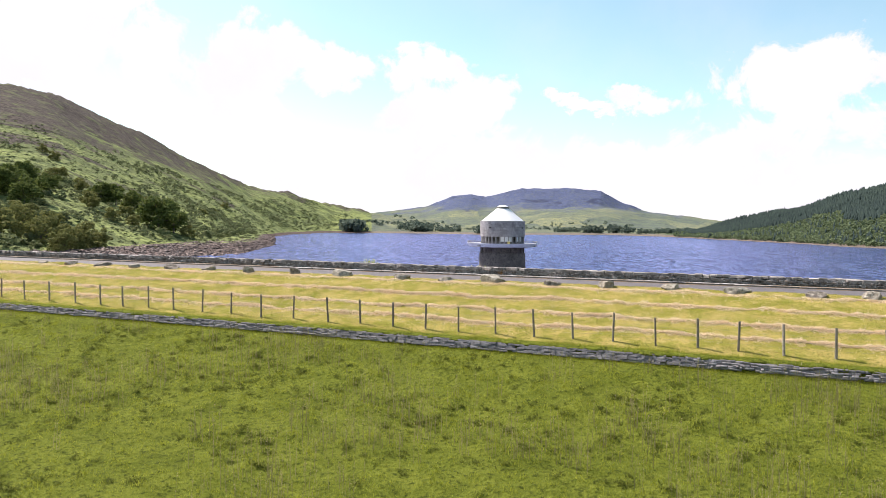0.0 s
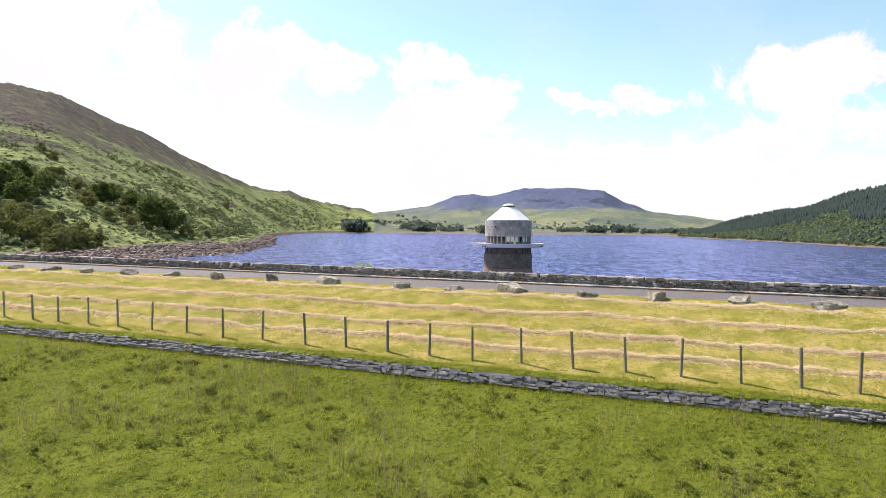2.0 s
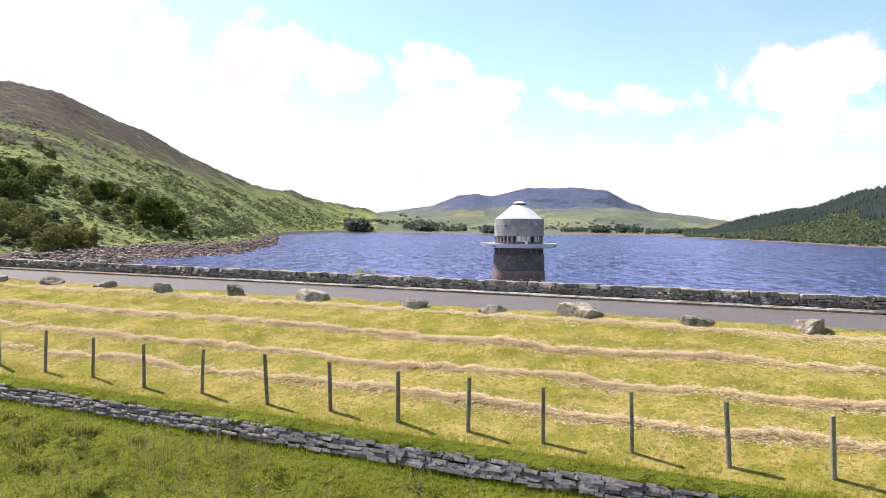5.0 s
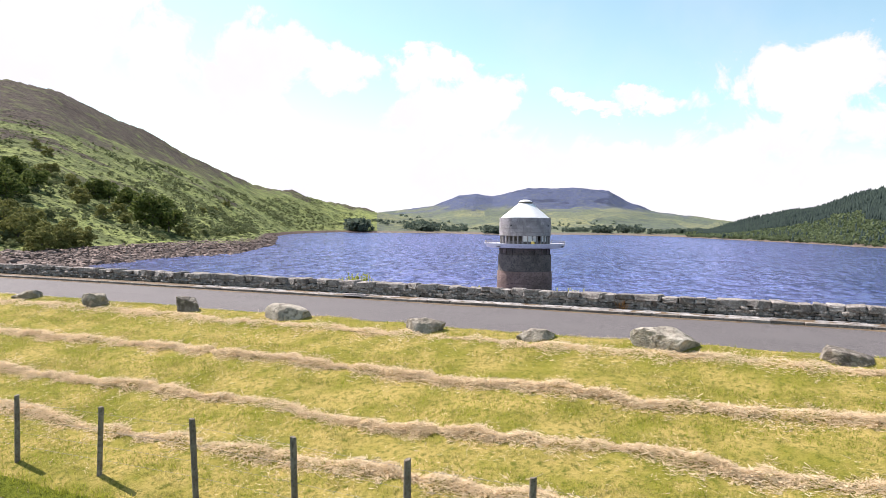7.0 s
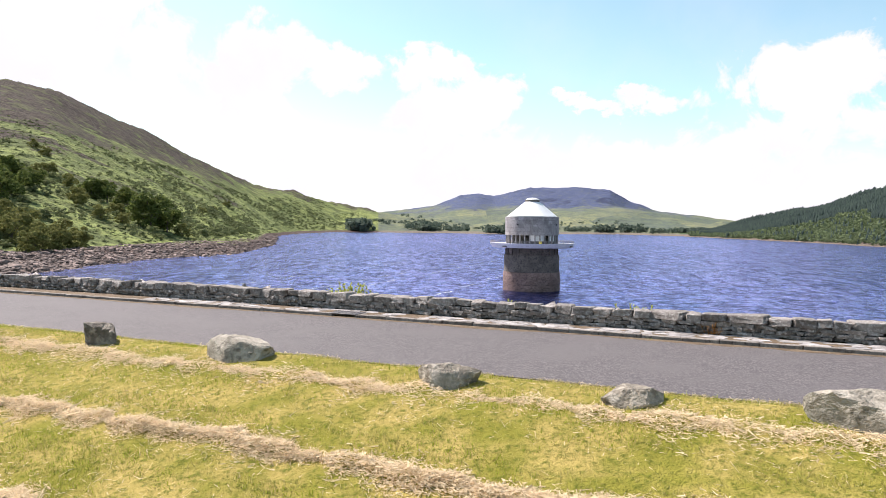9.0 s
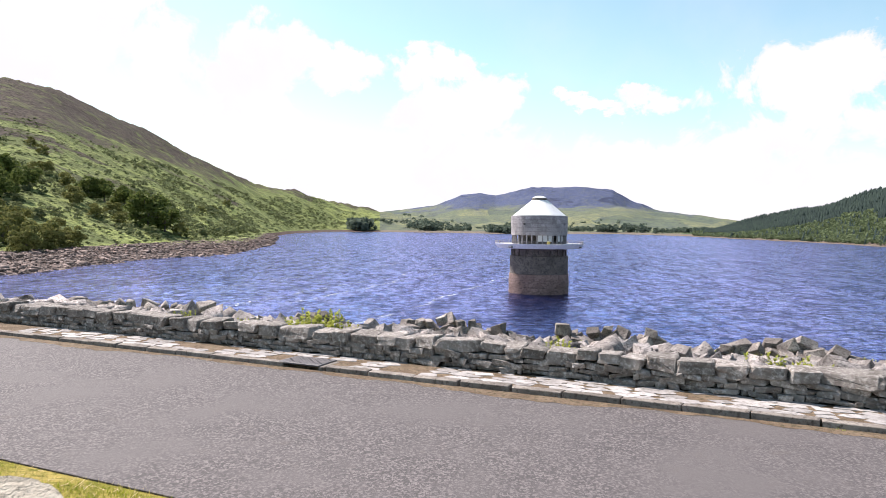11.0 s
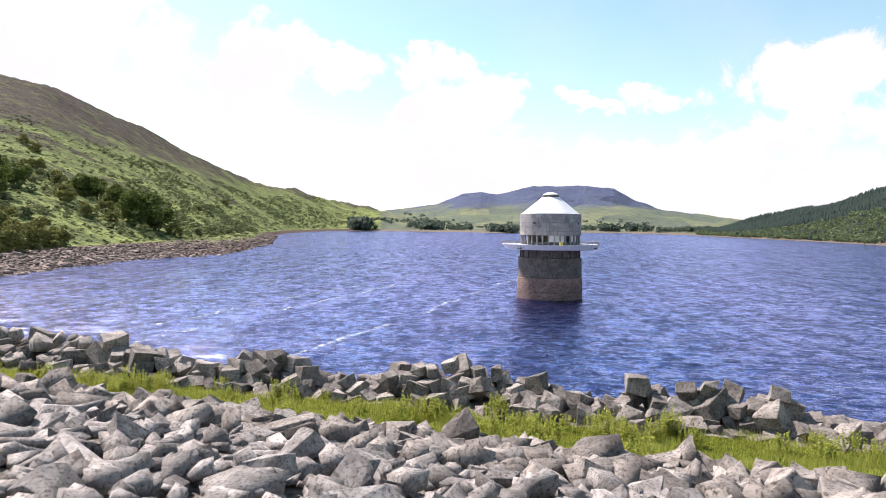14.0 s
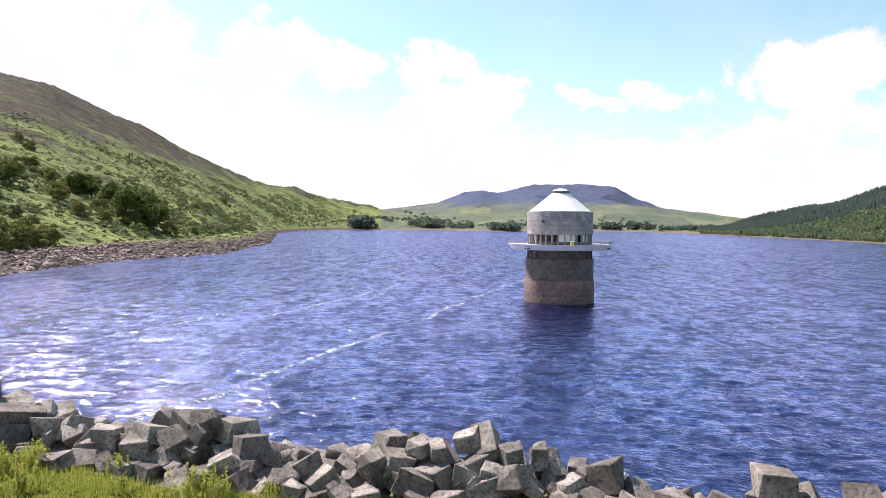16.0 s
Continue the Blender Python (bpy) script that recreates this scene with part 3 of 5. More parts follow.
def slab(name, s0, s1, d0, d1, z0, z1, mat, label, category, step=4.0):
    """A long low body along the dam."""
    s = np.arange(s0, s1 + step, step)
    ring = [(d0, z0), (d0, z1), (d1, z1), (d1, z0)]
    verts = [at(a, d, z)[:] for a in s for d, z in ring]
    faces = [(4 * i + k, 4 * i + (k + 1) % 4, 4 * i + 4 + (k + 1) % 4, 4 * i + 4 + k) for i in range(len(s) - 1) for k in range(4)]
    faces += [(3, 2, 1, 0), tuple(4 * (len(s) - 1) + k for k in range(4))]
    return tagged(mesh_object(name, verts, faces, mat), label, category, kind="structure")


build_ground()
build_water()
build_embankment()
slab("road", -150, 128, 40.3, 45.92, 1.1, 1.5, M_ROAD, "grey chip-sealed road along the crest of the dam", "road")
slab("pavement", -150, 128, 46.08, 47.02, 1.1, 1.585, M_MOSS, "narrow raised verge of mossy grit between flagstones", "pavement")

# ---- draw-off tower ----
TOWER = Vector((16.85, 195.6, 0.0))


def ring_bm(bm, profile, n=64, a0=0.0, a1=2 * math.pi):
    """Turn a list of (radius, z) about the z axis; the ends of the profile are left open."""
    full = abs(a1 - a0 - 2 * math.pi) < 1e-6
    m = n if full else n + 1
    rows = [[bm.verts.new((r * math.sin(a0 + (a1 - a0) * i / n), -r * math.cos(a0 + (a1 - a0) * i / n), z)) for r, z in profile] for i in range(m)]
    for i in range(n):
        p, q = rows[i], rows[(i + 1) % m]
        for j in range(len(profile) - 1):
            bm.faces.new((p[j], q[j], q[j + 1], p[j + 1]))
    return rows


def turned(name, profile, mat, parent, label="", n=64, smooth=True):
    bm = bmesh.new()
    ring_bm(bm, profile, n)
    bmesh.ops.recalc_face_normals(bm, faces=bm.faces)
    ob = part(name, bm, mat, parent, label, smooth)
    if smooth:
        ob.data.set_sharp_from_angle(angle=radians(30))
    return ob


def box_bm(bm, lo, hi, bevel=0.0):
    r = bmesh.ops.create_cube(bm, size=1.0, matrix=Matrix.Translation((Vector(lo) + Vector(hi)) / 2) @ Matrix.Diagonal((*(Vector(hi) - Vector(lo)), 1)))
    if bevel:
        bmesh.ops.bevel(bm, geom=list({e for v in r["verts"] for e in v.link_edges}), offset=bevel, segments=1, affect="EDGES")
    return r["verts"]


def rod_bm(bm, a, b, radius, n=6):
    a, b = Vector(a), Vector(b)
    turn = (b - a).to_track_quat("Z", "Y").to_matrix().to_4x4()
    bmesh.ops.create_cone(bm, cap_ends=True, segments=n, radius1=radius, radius2=radius, depth=(b - a).length,
                          matrix=Matrix.Translation((a + b) / 2) @ turn)


def shared(name, me, m, parent):
    ob = new(name, me)
    ob.parent = parent
    ob.matrix_basis = m
    return ob


def build_tower():
    t = thing("valve_tower", Matrix.Translation(TOWER), "round concrete valve tower with white conical roof standing in the lake", "tower")
    turned("lower_shaft", [(0.0, -16), (6.75, -16), (6.68, -6.35), (6.3, -6.3), (0.0, -6.3)], M_BRICK, t, "red-brown coursed masonry base at the waterline", 72)
    turned("shaft", [(6.0, -6.3), (6.52, -6.3), (6.5, -2.3), (6.15, -2.25), (6.0, -2.25)], M_SHAFT, t, "stained brown concrete shaft", 72)
    turned("collar", [(5.6, -2.25), (5.98, -2.25), (5.98, -0.6), (5.6, -0.6)], M_SHAFT, t, n=72)
    bm = bmesh.new()
    box_bm(bm, (-0.16, -6.25, -2.24), (0.16, -5.9, -0.62), 0.03)
    pil = part("pilaster", bm, M_SHAFT, t)
    for k in range(1, 20):
        shared("pilaster", pil.data, Matrix.Rotation(2 * math.pi * k / 20, 4, "Z"), t)
    # brick courses of the lower shaft, proud of the wall, in long rings of blocks
    courses, per = 12, 54
    bm = bmesh.new()
    w = 2 * math.pi / per
    rows = ring_bm(bm, [(6.6, 0.02), (6.73, 0.03), (6.73, 0.33), (6.6, 0.34)], 2, -w * 0.47, w * 0.47)
    bm.faces.new(rows[0])
    bm.faces.new(rows[-1][::-1])
    bmesh.ops.recalc_face_normals(bm, faces=bm.faces)
    brick = bpy.data.meshes.new("block")
    bm.to_mesh(brick)
    bm.free()
    brick.materials.append(M_BRICK)
    rnd = random.Random(4)
    for c in range(courses):
        for k in range(-14, 15):
            m = Matrix.Rotation(w * (k + 0.5 * (c % 2)), 4, "Z") @ Matrix.Translation((0, rnd.uniform(-0.02, 0.02), -10.75 + 0.36 * c))
            if c < 10:
                shared("block", brick, m, t)
    # deck
    turned("deck", [(5.5, -0.62), (8.9, -0.62), (9.35, -0.5), (9.95, 0.4), (9.95, 0.46), (9.7, 0.46), (9.7, 0.36), (4.0, 0.36)], M_DECK, t,
           "pale painted deck with a sloping fascia", 96)
    bm = bmesh.new()
    box_bm(bm, (-0.45, -9.95, -0.42), (0.45, -9.3, -0.12), 0.03)
    br = part("bracket", bm, M_IRON, t, "dark steel bracket under the deck")
    br.matrix_basis = Matrix.Rotation(radians(-46), 4, "Z")
    for deg in (62, 134, -134):
        shared("bracket", br.data, Matrix.Rotation(radians(deg), 4, "Z"), t)
    # railing
    for z in (0.72, 0.98):
        turned("handrail", [(9.78, z - 0.03), (9.84, z - 0.03), (9.84, z + 0.03), (9.78, z + 0.03), (9.78, z - 0.03)], M_STEEL, t, n=80)
    bm = bmesh.new()
    box_bm(bm, (-0.035, -9.84, 0.4), (0.035, -9.76, 1.0))
    post = part("railing_post", bm, M_STEEL, t)
    for k in range(1, 36):
        shared("railing_post", post.data, Matrix.Rotation(2 * math.pi * k / 36, 4, "Z"), t)
    # gallery with columns and windows under the drum
    turned("core", [(4.6, 0.36), (4.6, 2.4)], M_SHAFT, t, n=32)
    bm = bmesh.new()
    box_bm(bm, (-0.14, -6.12, 0.36), (0.14, -5.75, 2.4), 0.02)
    col = part("column", bm, M_CONCRETE, t)
    for k in range(1, 32):
        shared("column", col.data, Matrix.Rotation(2 * math.pi * k / 32, 4, "Z"), t)
    turned("gallery_wall", [(5.7, 0.36), (5.78, 0.36), (5.78, 0.95), (5.7, 0.95)], M_SHAFT, t, n=64)
    bm = bmesh.new()
    for lo, hi in (((-0.5, -5.8, 0.95), (0.5, -5.72, 1.05)), ((-0.5, -5.8, 2.2), (0.5, -5.72, 2.3)),
                   ((-0.5, -5.8, 1.05), (-0.42, -5.72, 2.2)), ((0.42, -5.8, 1.05), (0.5, -5.72, 2.2))):
        box_bm(bm, lo, hi)
    frame_me = part("window_frame", bm, M_FRAME, t, "white window frame")
    # solid white panel stands for the bright light seen through the window
    bm = bmesh.new()
    box_bm(bm, (-0.42, -5.78, 1.05), (0.42, -5.76, 2.2))
    pane = part("window_pane", bm, M_FRAME, t, "white panel for the bright light in a window")
    base = Matrix.Rotation(2 * math.pi * 0.5 / 32, 4, "Z")
    frame_me.matrix_basis = base
    pane.matrix_basis = base
    for k in (-1, 1, 3, 4):
        m = Matrix.Rotation(2 * math.pi * (k + 0.5) / 32, 4, "Z")
        shared("window_frame", frame_me.data, m, t)
        shared("window_pane", pane.data, m, t)
    # drum of concrete panels
    turned("drum", [(5.2, 2.3), (6.22, 2.3), (6.22, 6.6), (5.2, 6.6)], M_SHAFT, t, "grey concrete drum behind the panels", 72)
    per, rows_n = 36, 5
    w = 2 * math.pi / per
    h = 4.36 / rows_n
    bm = bmesh.new()
    rows = ring_bm(bm, [(6.2, 0.015), (6.31, 0.02), (6.31, h - 0.02), (6.2, h - 0.015)], 3, -w * 0.488, w * 0.488)
    bm.faces.new(rows[0])
    bm.faces.new(rows[-1][::-1])
    bmesh.ops.recalc_face_normals(bm, faces=bm.faces)
    panel = bpy.data.meshes.new("panel")
    bm.to_mesh(panel)
    bm.free()
    panel.materials.append(M_CONCRETE)
    for c in range(rows_n):
        for k in range(per):
            shared("panel", panel, Matrix.Rotation(w * (k + 0.5 * (c % 2)), 4, "Z") @ Matrix.Translation((0, 0, 2.27 + c * h)), t)
    bm = bmesh.new()
    box_bm(bm, (-0.22, -6.36, 4.55), (0.22, -6.25, 4.95), 0.02)
    vent = part("vent", bm, M_DARK, t, "small dark square vent")
    vent.matrix_basis = Matrix.Rotation(radians(-38), 4, "Z")
    for deg in (55, 145, -130):
        shared("vent", vent.data, Matrix.Rotation(radians(deg), 4, "Z"), t)
    # roof
    turned("roof", [(6.0, 6.55), (6.0, 6.72), (5.85, 6.74), (1.75, 10.15), (1.2, 10.2)], M_ROOF, t, "smooth white conical roof", 96)
    turned("cowl", [(1.2, 10.0), (1.55, 10.0), (1.55, 10.2), (1.72, 10.25), (1.72, 10.62), (1.5, 10.64)], M_CAP, t, "dark band below the cap", 48)
    turned("cap", [(1.62, 10.62), (1.55, 10.72), (1.1, 10.98), (0.55, 11.12), (0.02, 11.16)], M_ROOF, t, "white domed cap", 48)
    box = thing("cabinet", Matrix.Translation(TOWER + Vector((0.9, -9.1, 0.36))), "small yellow equipment cabinet on the tower deck", "cabinet")
    bm = bmesh.new()
    box_bm(bm, (-0.32, -0.25, 0.0), (0.32, 0.25, 0.72), 0.03)
    part("body", bm, M_BOX, box)
    bm = bmesh.new()
    box_bm(bm, (-0.36, -0.29, 0.72), (0.36, 0.29, 0.78), 0.02)
    part("lid", bm, M_FRAME, box, "white lid")


build_tower()

# ---- stone: shapes shared by many pieces ----
def hull_mesh(name, mat, seed, squareness=0.2, points=4, flat=1.0, worn=0.022, chips=0.0):
    """An angular quarried block about 1 m across: the hull of jittered corners, edges a little worn."""
    rnd = random.Random(seed)
    bm = bmesh.new()
    for x in (-0.5, 0.5):
        for y in (-0.5, 0.5):
            for z in (-0.5, 0.5):
                bm.verts.new([c + rnd.uniform(-squareness, squareness) * (1 if c < 0 else -1) * rnd.choice((0.3, 1, 1)) for c in (x, y, z)])
    for _ in range(points):
        v = Vector([rnd.gauss(0, 1) for _ in range(3)]).normalized()
        bm.verts.new(v * rnd.uniform(0.52, 0.64))
    bmesh.ops.convex_hull(bm, input=bm.verts)
    for v in [v for v in bm.verts if not v.link_faces]:
        bm.verts.remove(v)
    bmesh.ops.dissolve_limit(bm, angle_limit=radians(11), verts=bm.verts, edges=bm.edges)
    if worn:
        bmesh.ops.bevel(bm, geom=bm.edges[:], offset=worn, segments=1, affect="EDGES", clamp_overlap=True)
    bmesh.ops.triangulate(bm, faces=bm.faces)
    if chips:
        bmesh.ops.subdivide_edges(bm, edges=[e for e in bm.edges if e.calc_length() > 0.3], cuts=1, use_grid_fill=True)
        bmesh.ops.triangulate(bm, faces=bm.faces)
        for v in bm.verts:
            v.co += v.co.normalized() * chips * noise.noise(v.co * 3.1 + Vector((seed, 0, 0)))
    bmesh.ops.scale(bm, vec=(1, 1, flat), verts=bm.verts)
    bmesh.ops.recalc_face_normals(bm, faces=bm.faces)
    me = bpy.data.meshes.new(name)
    bm.to_mesh(me)
    bm.free()
    me.materials.append(mat)
    return me


def mesh_arrays(me):
    v = np.zeros(len(me.vertices) * 3, np.float32)
    me.vertices.foreach_get("co", v)
    f = np.array([p.vertices[:] for p in me.polygons], np.int32)
    return v.reshape(-1, 3), f


def joined(name, lib, matrices, mat, label, category, parent=None):
    """Many pieces as one mesh; matrices holds (index in lib, 4x4)."""
    arrays = [mesh_arrays(me) for me in lib]
    vs, fs, base = [], [], 0
    for k, m in matrices:
        v, f = arrays[k]
        a = np.array(m)
        vs.append(v @ a[:3, :3].T + a[:3, 3])
        fs.append(f + base)
        base += len(v)
    ob = mesh_object(name, np.concatenate(vs), np.concatenate(fs), mat, parent)
    return tagged(ob, label, "" if parent else category, kind="stuff")


def spin(rnd, tilt):
    return (Matrix.Rotation(rnd.uniform(0, 6.283), 4, "Z") @ Matrix.Rotation(rnd.gauss(0, tilt), 4, "X") @ Matrix.Rotation(rnd.gauss(0, tilt), 4, "Y"))


LIB_ROCK = [hull_mesh("rock", M_ROCK, 10 + i, 0.2, 3 + i % 3, 1.0, 0.03, 0.07) for i in range(14)]
LIB_SCREE = [hull_mesh("rock", M_SCREE, 210 + i, 0.34, 3 + i % 3, 1.0, 0.02, 0.08) for i in range(14)]
LIB_PLAIN = [hull_mesh("rock", M_SCREES, 240 + i, 0.34, 3 + i % 3, 1.0, 0.0) for i in range(14)]
LIB_STONE = [hull_mesh("stone", M_WALLSTONE, 60 + i, 0.2, 3, 1.0, 0.05, 0.06) for i in range(10)]
LIB_COURSE = [hull_mesh("stone", M_WALLSTONES, 60 + i, 0.2, 3, 1.0, 0.0) for i in range(10)]
LIB_CAP = [hull_mesh("coping_stone", M_WALLSTONE, 90 + i, 0.13, 2, 1.0, 0.07, 0.09) for i in range(8)]
LIB_SLATE = [hull_mesh("slate", M_SLATE, 120 + i, 0.09, 1, 1.0, 0.03) for i in range(8)]
LIB_KERB = [hull_mesh("kerb_block", M_KERB, 150 + i, 0.05, 0, 1.0, 0.03, 0.02) for i in range(4)]


def dam_frame(s, d, z):
    return Matrix.Translation(at(s, d, z)) @ Matrix.Rotation(-A, 4, "Z")


def split_pieces(name, lib, pieces, keep, stuff_name, stuff_mat, parent, label, category, plain=None):
    """The pieces inside the stretch become objects; the others one joined part."""
    near = [p for p in pieces if keep(p[2])][:300]
    ids = {id(p) for p in near}
    for k, m, _ in near:
        shared(name, lib[k], m, parent)
    rest = [(k, m) for p in pieces for k, m, _ in [p] if id(p) not in ids]
    if rest:
        joined(stuff_name, plain or lib, rest, stuff_mat, label, category, parent)


def build_parapet():
    rnd = random.Random(21)
    wall = thing("parapet_wall", Matrix(), "low dry-stone parapet wall with rough coping blocks beside the road", "wall", kind="structure")
    core_s = np.arange(-150, 130, 4.0)
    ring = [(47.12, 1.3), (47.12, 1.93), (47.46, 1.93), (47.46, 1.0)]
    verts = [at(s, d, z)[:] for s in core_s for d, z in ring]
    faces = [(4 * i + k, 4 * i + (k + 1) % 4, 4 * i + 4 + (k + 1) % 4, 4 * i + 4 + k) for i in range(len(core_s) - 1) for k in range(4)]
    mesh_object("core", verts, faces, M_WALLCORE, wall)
    caps, s = [], -150.0
    while s < 120:
        w = rnd.choice((0.34, 0.38, 0.42, 0.46, 0.5, 0.58, 0.85)) * rnd.uniform(0.9, 1.1)
        h = rnd.uniform(0.17, 0.25)
        dep = rnd.uniform(0.5, 0.62)
        m = dam_frame(s + w / 2, 47.24 + rnd.uniform(-0.04, 0.03), 2.09 - h / 2 + rnd.uniform(-0.03, 0.025)) @ \
            Matrix.Rotation(rnd.gauss(0, 0.05), 4, "Y") @ Matrix.Rotation(rnd.gauss(0, 0.1), 4, "Z") @ Matrix.Rotation(rnd.gauss(0, 0.05), 4, "X") @ \
            Matrix.Diagonal((w * 1.02, dep, h, 1))
        caps.append((rnd.randrange(8), m, s))
        s += w + rnd.uniform(0.0, 0.03)
    split_pieces("coping_stone", LIB_CAP, caps, lambda q: -70 < q < 25, "coping_course", M_WALLSTONE, wall, "rough grey coping blocks", "coping")
    stones = []
    for row, (z, hh) in enumerate(((1.59, 0.1), (1.685, 0.1), (1.785, 0.11))):
        s = -150.0
        while s < 120:
            w = rnd.choice((0.1, 0.16, 0.22, 0.32, 0.42)) * rnd.uniform(0.8, 1.2)
            h = hh * rnd.uniform(0.7, 1.15)
            m = dam_frame(s + w / 2, 47.1 + rnd.uniform(-0.07, 0.05), z + hh / 2) @ Matrix.Rotation(rnd.gauss(0, 0.08), 4, "Y") @ \
                Matrix.Rotation(rnd.gauss(0, 0.12), 4, "Z") @ Matrix.Diagonal((w * 0.93, 0.22, h, 1))
            stones.append((rnd.randrange(10), m, s))
            s += w
    split_pieces("stone", LIB_STONE, stones, lambda q: -34 < q < -12, "stone_courses", M_WALLSTONES, wall, "small rough stones in rows under the coping", "stones", LIB_COURSE)


def build_kerb():
    rnd = random.Random(5)
    kerb = thing("kerb", Matrix(), "row of worn grey kerb stones along the road", "kerb", kind="structure")
    pieces, s = [], -150.0
    while s < 120:
        w = rnd.uniform(0.85, 0.95)
        gap = any(a - 0.05 < s + w / 2 < b + 0.05 for a, b in ((-26.3, -25.2), (-3.9, -2.9)))
        if not gap:
            m = dam_frame(s + w / 2, 46.0 + rnd.uniform(-0.008, 0.008), 1.455 + rnd.uniform(-0.006, 0.006)) @ Matrix.Diagonal((w * 0.985, 0.19, 0.3, 1))
            pieces.append((rnd.randrange(4), m, s))
        s += w
    split_pieces("kerb_block", LIB_KERB, pieces, lambda q: -70 < q < 25, "kerb_line", M_KERB, kerb, "worn grey kerb stones", "kerb")


def build_drain(s):
    t = thing("road_gully", dam_frame(s, 46.0, 1.452), "kerb inlet gully with a patterned iron cover", "drain", group="gullies along the kerb")
    bm = bmesh.new()
    box_bm(bm, (-0.52, 0.06, -0.1), (0.52, 0.5, -0.02))
    part("pit", bm, M_DARK, t, "dark hollow of the inlet")
    for x in (-0.5, 0.5):
        bm = bmesh.new()
        box_bm(bm, (x - 0.07, -0.09, -0.1), (x + 0.07, 0.5, 0.14), 0.012)
        part("cheek", bm, M_KERB, t)
    bm = bmesh.new()
    box_bm(bm, (-0.47, -0.09, 0.125), (0.47, 0.52, 0.165), 0.01)
    for i in range(11):
        for j in range(7):
            x, y = -0.4 + i * 0.08, -0.02 + j * 0.08
            r = box_bm(bm, (x - 0.028, y - 0.006, 0.165), (x + 0.028, y + 0.006, 0.172))
            bmesh.ops.rotate(bm, verts=r, cent=(x, y, 0.17), matrix=Matrix.Rotation(radians(45 if (i + j) % 2 else -45), 3, "Z"))
    part("cover", bm, M_IRON, t, "iron cover with raised chequer pattern")


def build_flags():
    """Irregular pale flags set in the grit of the pavement."""
    rnd = random.Random(31)
    holder = bpy.data.objects["pavement"]
    inv = holder.matrix_world.inverted()
    s, count = -34.0, 0
    lib = []
    for i in range(12):
        bm = bmesh.new()
        n = rnd.choice((4, 5, 5, 6))
        a0 = rnd.uniform(0, 6)
        top = [bm.verts.new((0.5 * math.cos(a0 + 6.283 * k / n + rnd.uniform(-0.2, 0.2)), 0.5 * math.sin(a0 + 6.283 * k / n + rnd.uniform(-0.2, 0.2)), 0.0)) for k in range(n)]
        f = bm.faces.new(top)
        r = bmesh.ops.extrude_face_region(bm, geom=[f])
        bmesh.ops.translate(bm, verts=[v for v in r["geom"] if isinstance(v, bmesh.types.BMVert)], vec=(0, 0, 0.03))
        bmesh.ops.recalc_face_normals(bm, faces=bm.faces)
        me = bpy.data.meshes.new("flagstone")
        bm.to_mesh(me)
        bm.free()
        me.materials.append(M_FLAG)
        lib.append(me)
    while s < 6 and count < 300:
        for d in (46.24, 46.47, 46.7, 46.92):
            if rnd.random() < 0.1 or any(a - 0.3 < s < b + 0.3 and d < 46.6 for a, b in ((-26.3, -25.2), (-3.9, -2.9))):
                continue
            if value_noise(np.array(s / 1.7), np.array(d * 1.2), 3) < -0.62:
                continue
            m = dam_frame(s + rnd.uniform(-0.12, 0.12), d + rnd.uniform(-0.03, 0.03), 1.562 + rnd.uniform(0, 0.004)) @ Matrix.Rotation(rnd.uniform(-0.3, 0.3), 4, "Z") @ \
                Matrix.Diagonal((rnd.uniform(0.36, 0.52), rnd.uniform(0.23, 0.29), 1, 1))
            shared("flagstone", rnd.choice(lib), m, holder)
            count += 1
        s += rnd.uniform(0.32, 0.42)


def build_field_wall():
    """Slate-built face at the foot of the dam slope."""
    rnd = random.Random(8)
    wall = thing("retaining_wall", Matrix(), "low leaning retaining wall of grey slate courses below the fence", "wall", kind="structure")
    pieces = []
    for row in range(5):
        z = -0.7 + row * 0.07
        d = 29.98 + row * 0.034
        s = -75.0
        while s < 25:
            w = rnd.choice((0.12, 0.2, 0.28, 0.36, 0.5)) * rnd.uniform(0.8, 1.2)
            h = 0.086 * rnd.uniform(0.85, 1.15)
            m = dam_frame(s + w / 2, d + rnd.uniform(-0.03, 0.035), z + h / 2 + rnd.gauss(0, 0.012)) @ Matrix.Rotation(rnd.gauss(0, 0.03), 4, "Y") @ \
                Matrix.Rotation(rnd.gauss(0, 0.05), 4, "Z") @ Matrix.Rotation(-0.42 + rnd.gauss(0, 0.05), 4, "X") @ Matrix.Diagonal((w * 0.97, 0.2, h, 1))
            if rnd.random() > 0.03:
                pieces.append((rnd.randrange(8), m, s))
            s += w
    split_pieces("slate", LIB_SLATE, pieces, lambda q: -19 < q < -1.5, "slate_courses", M_SLATES, wall, "thin grey slates laid in courses", "slates")


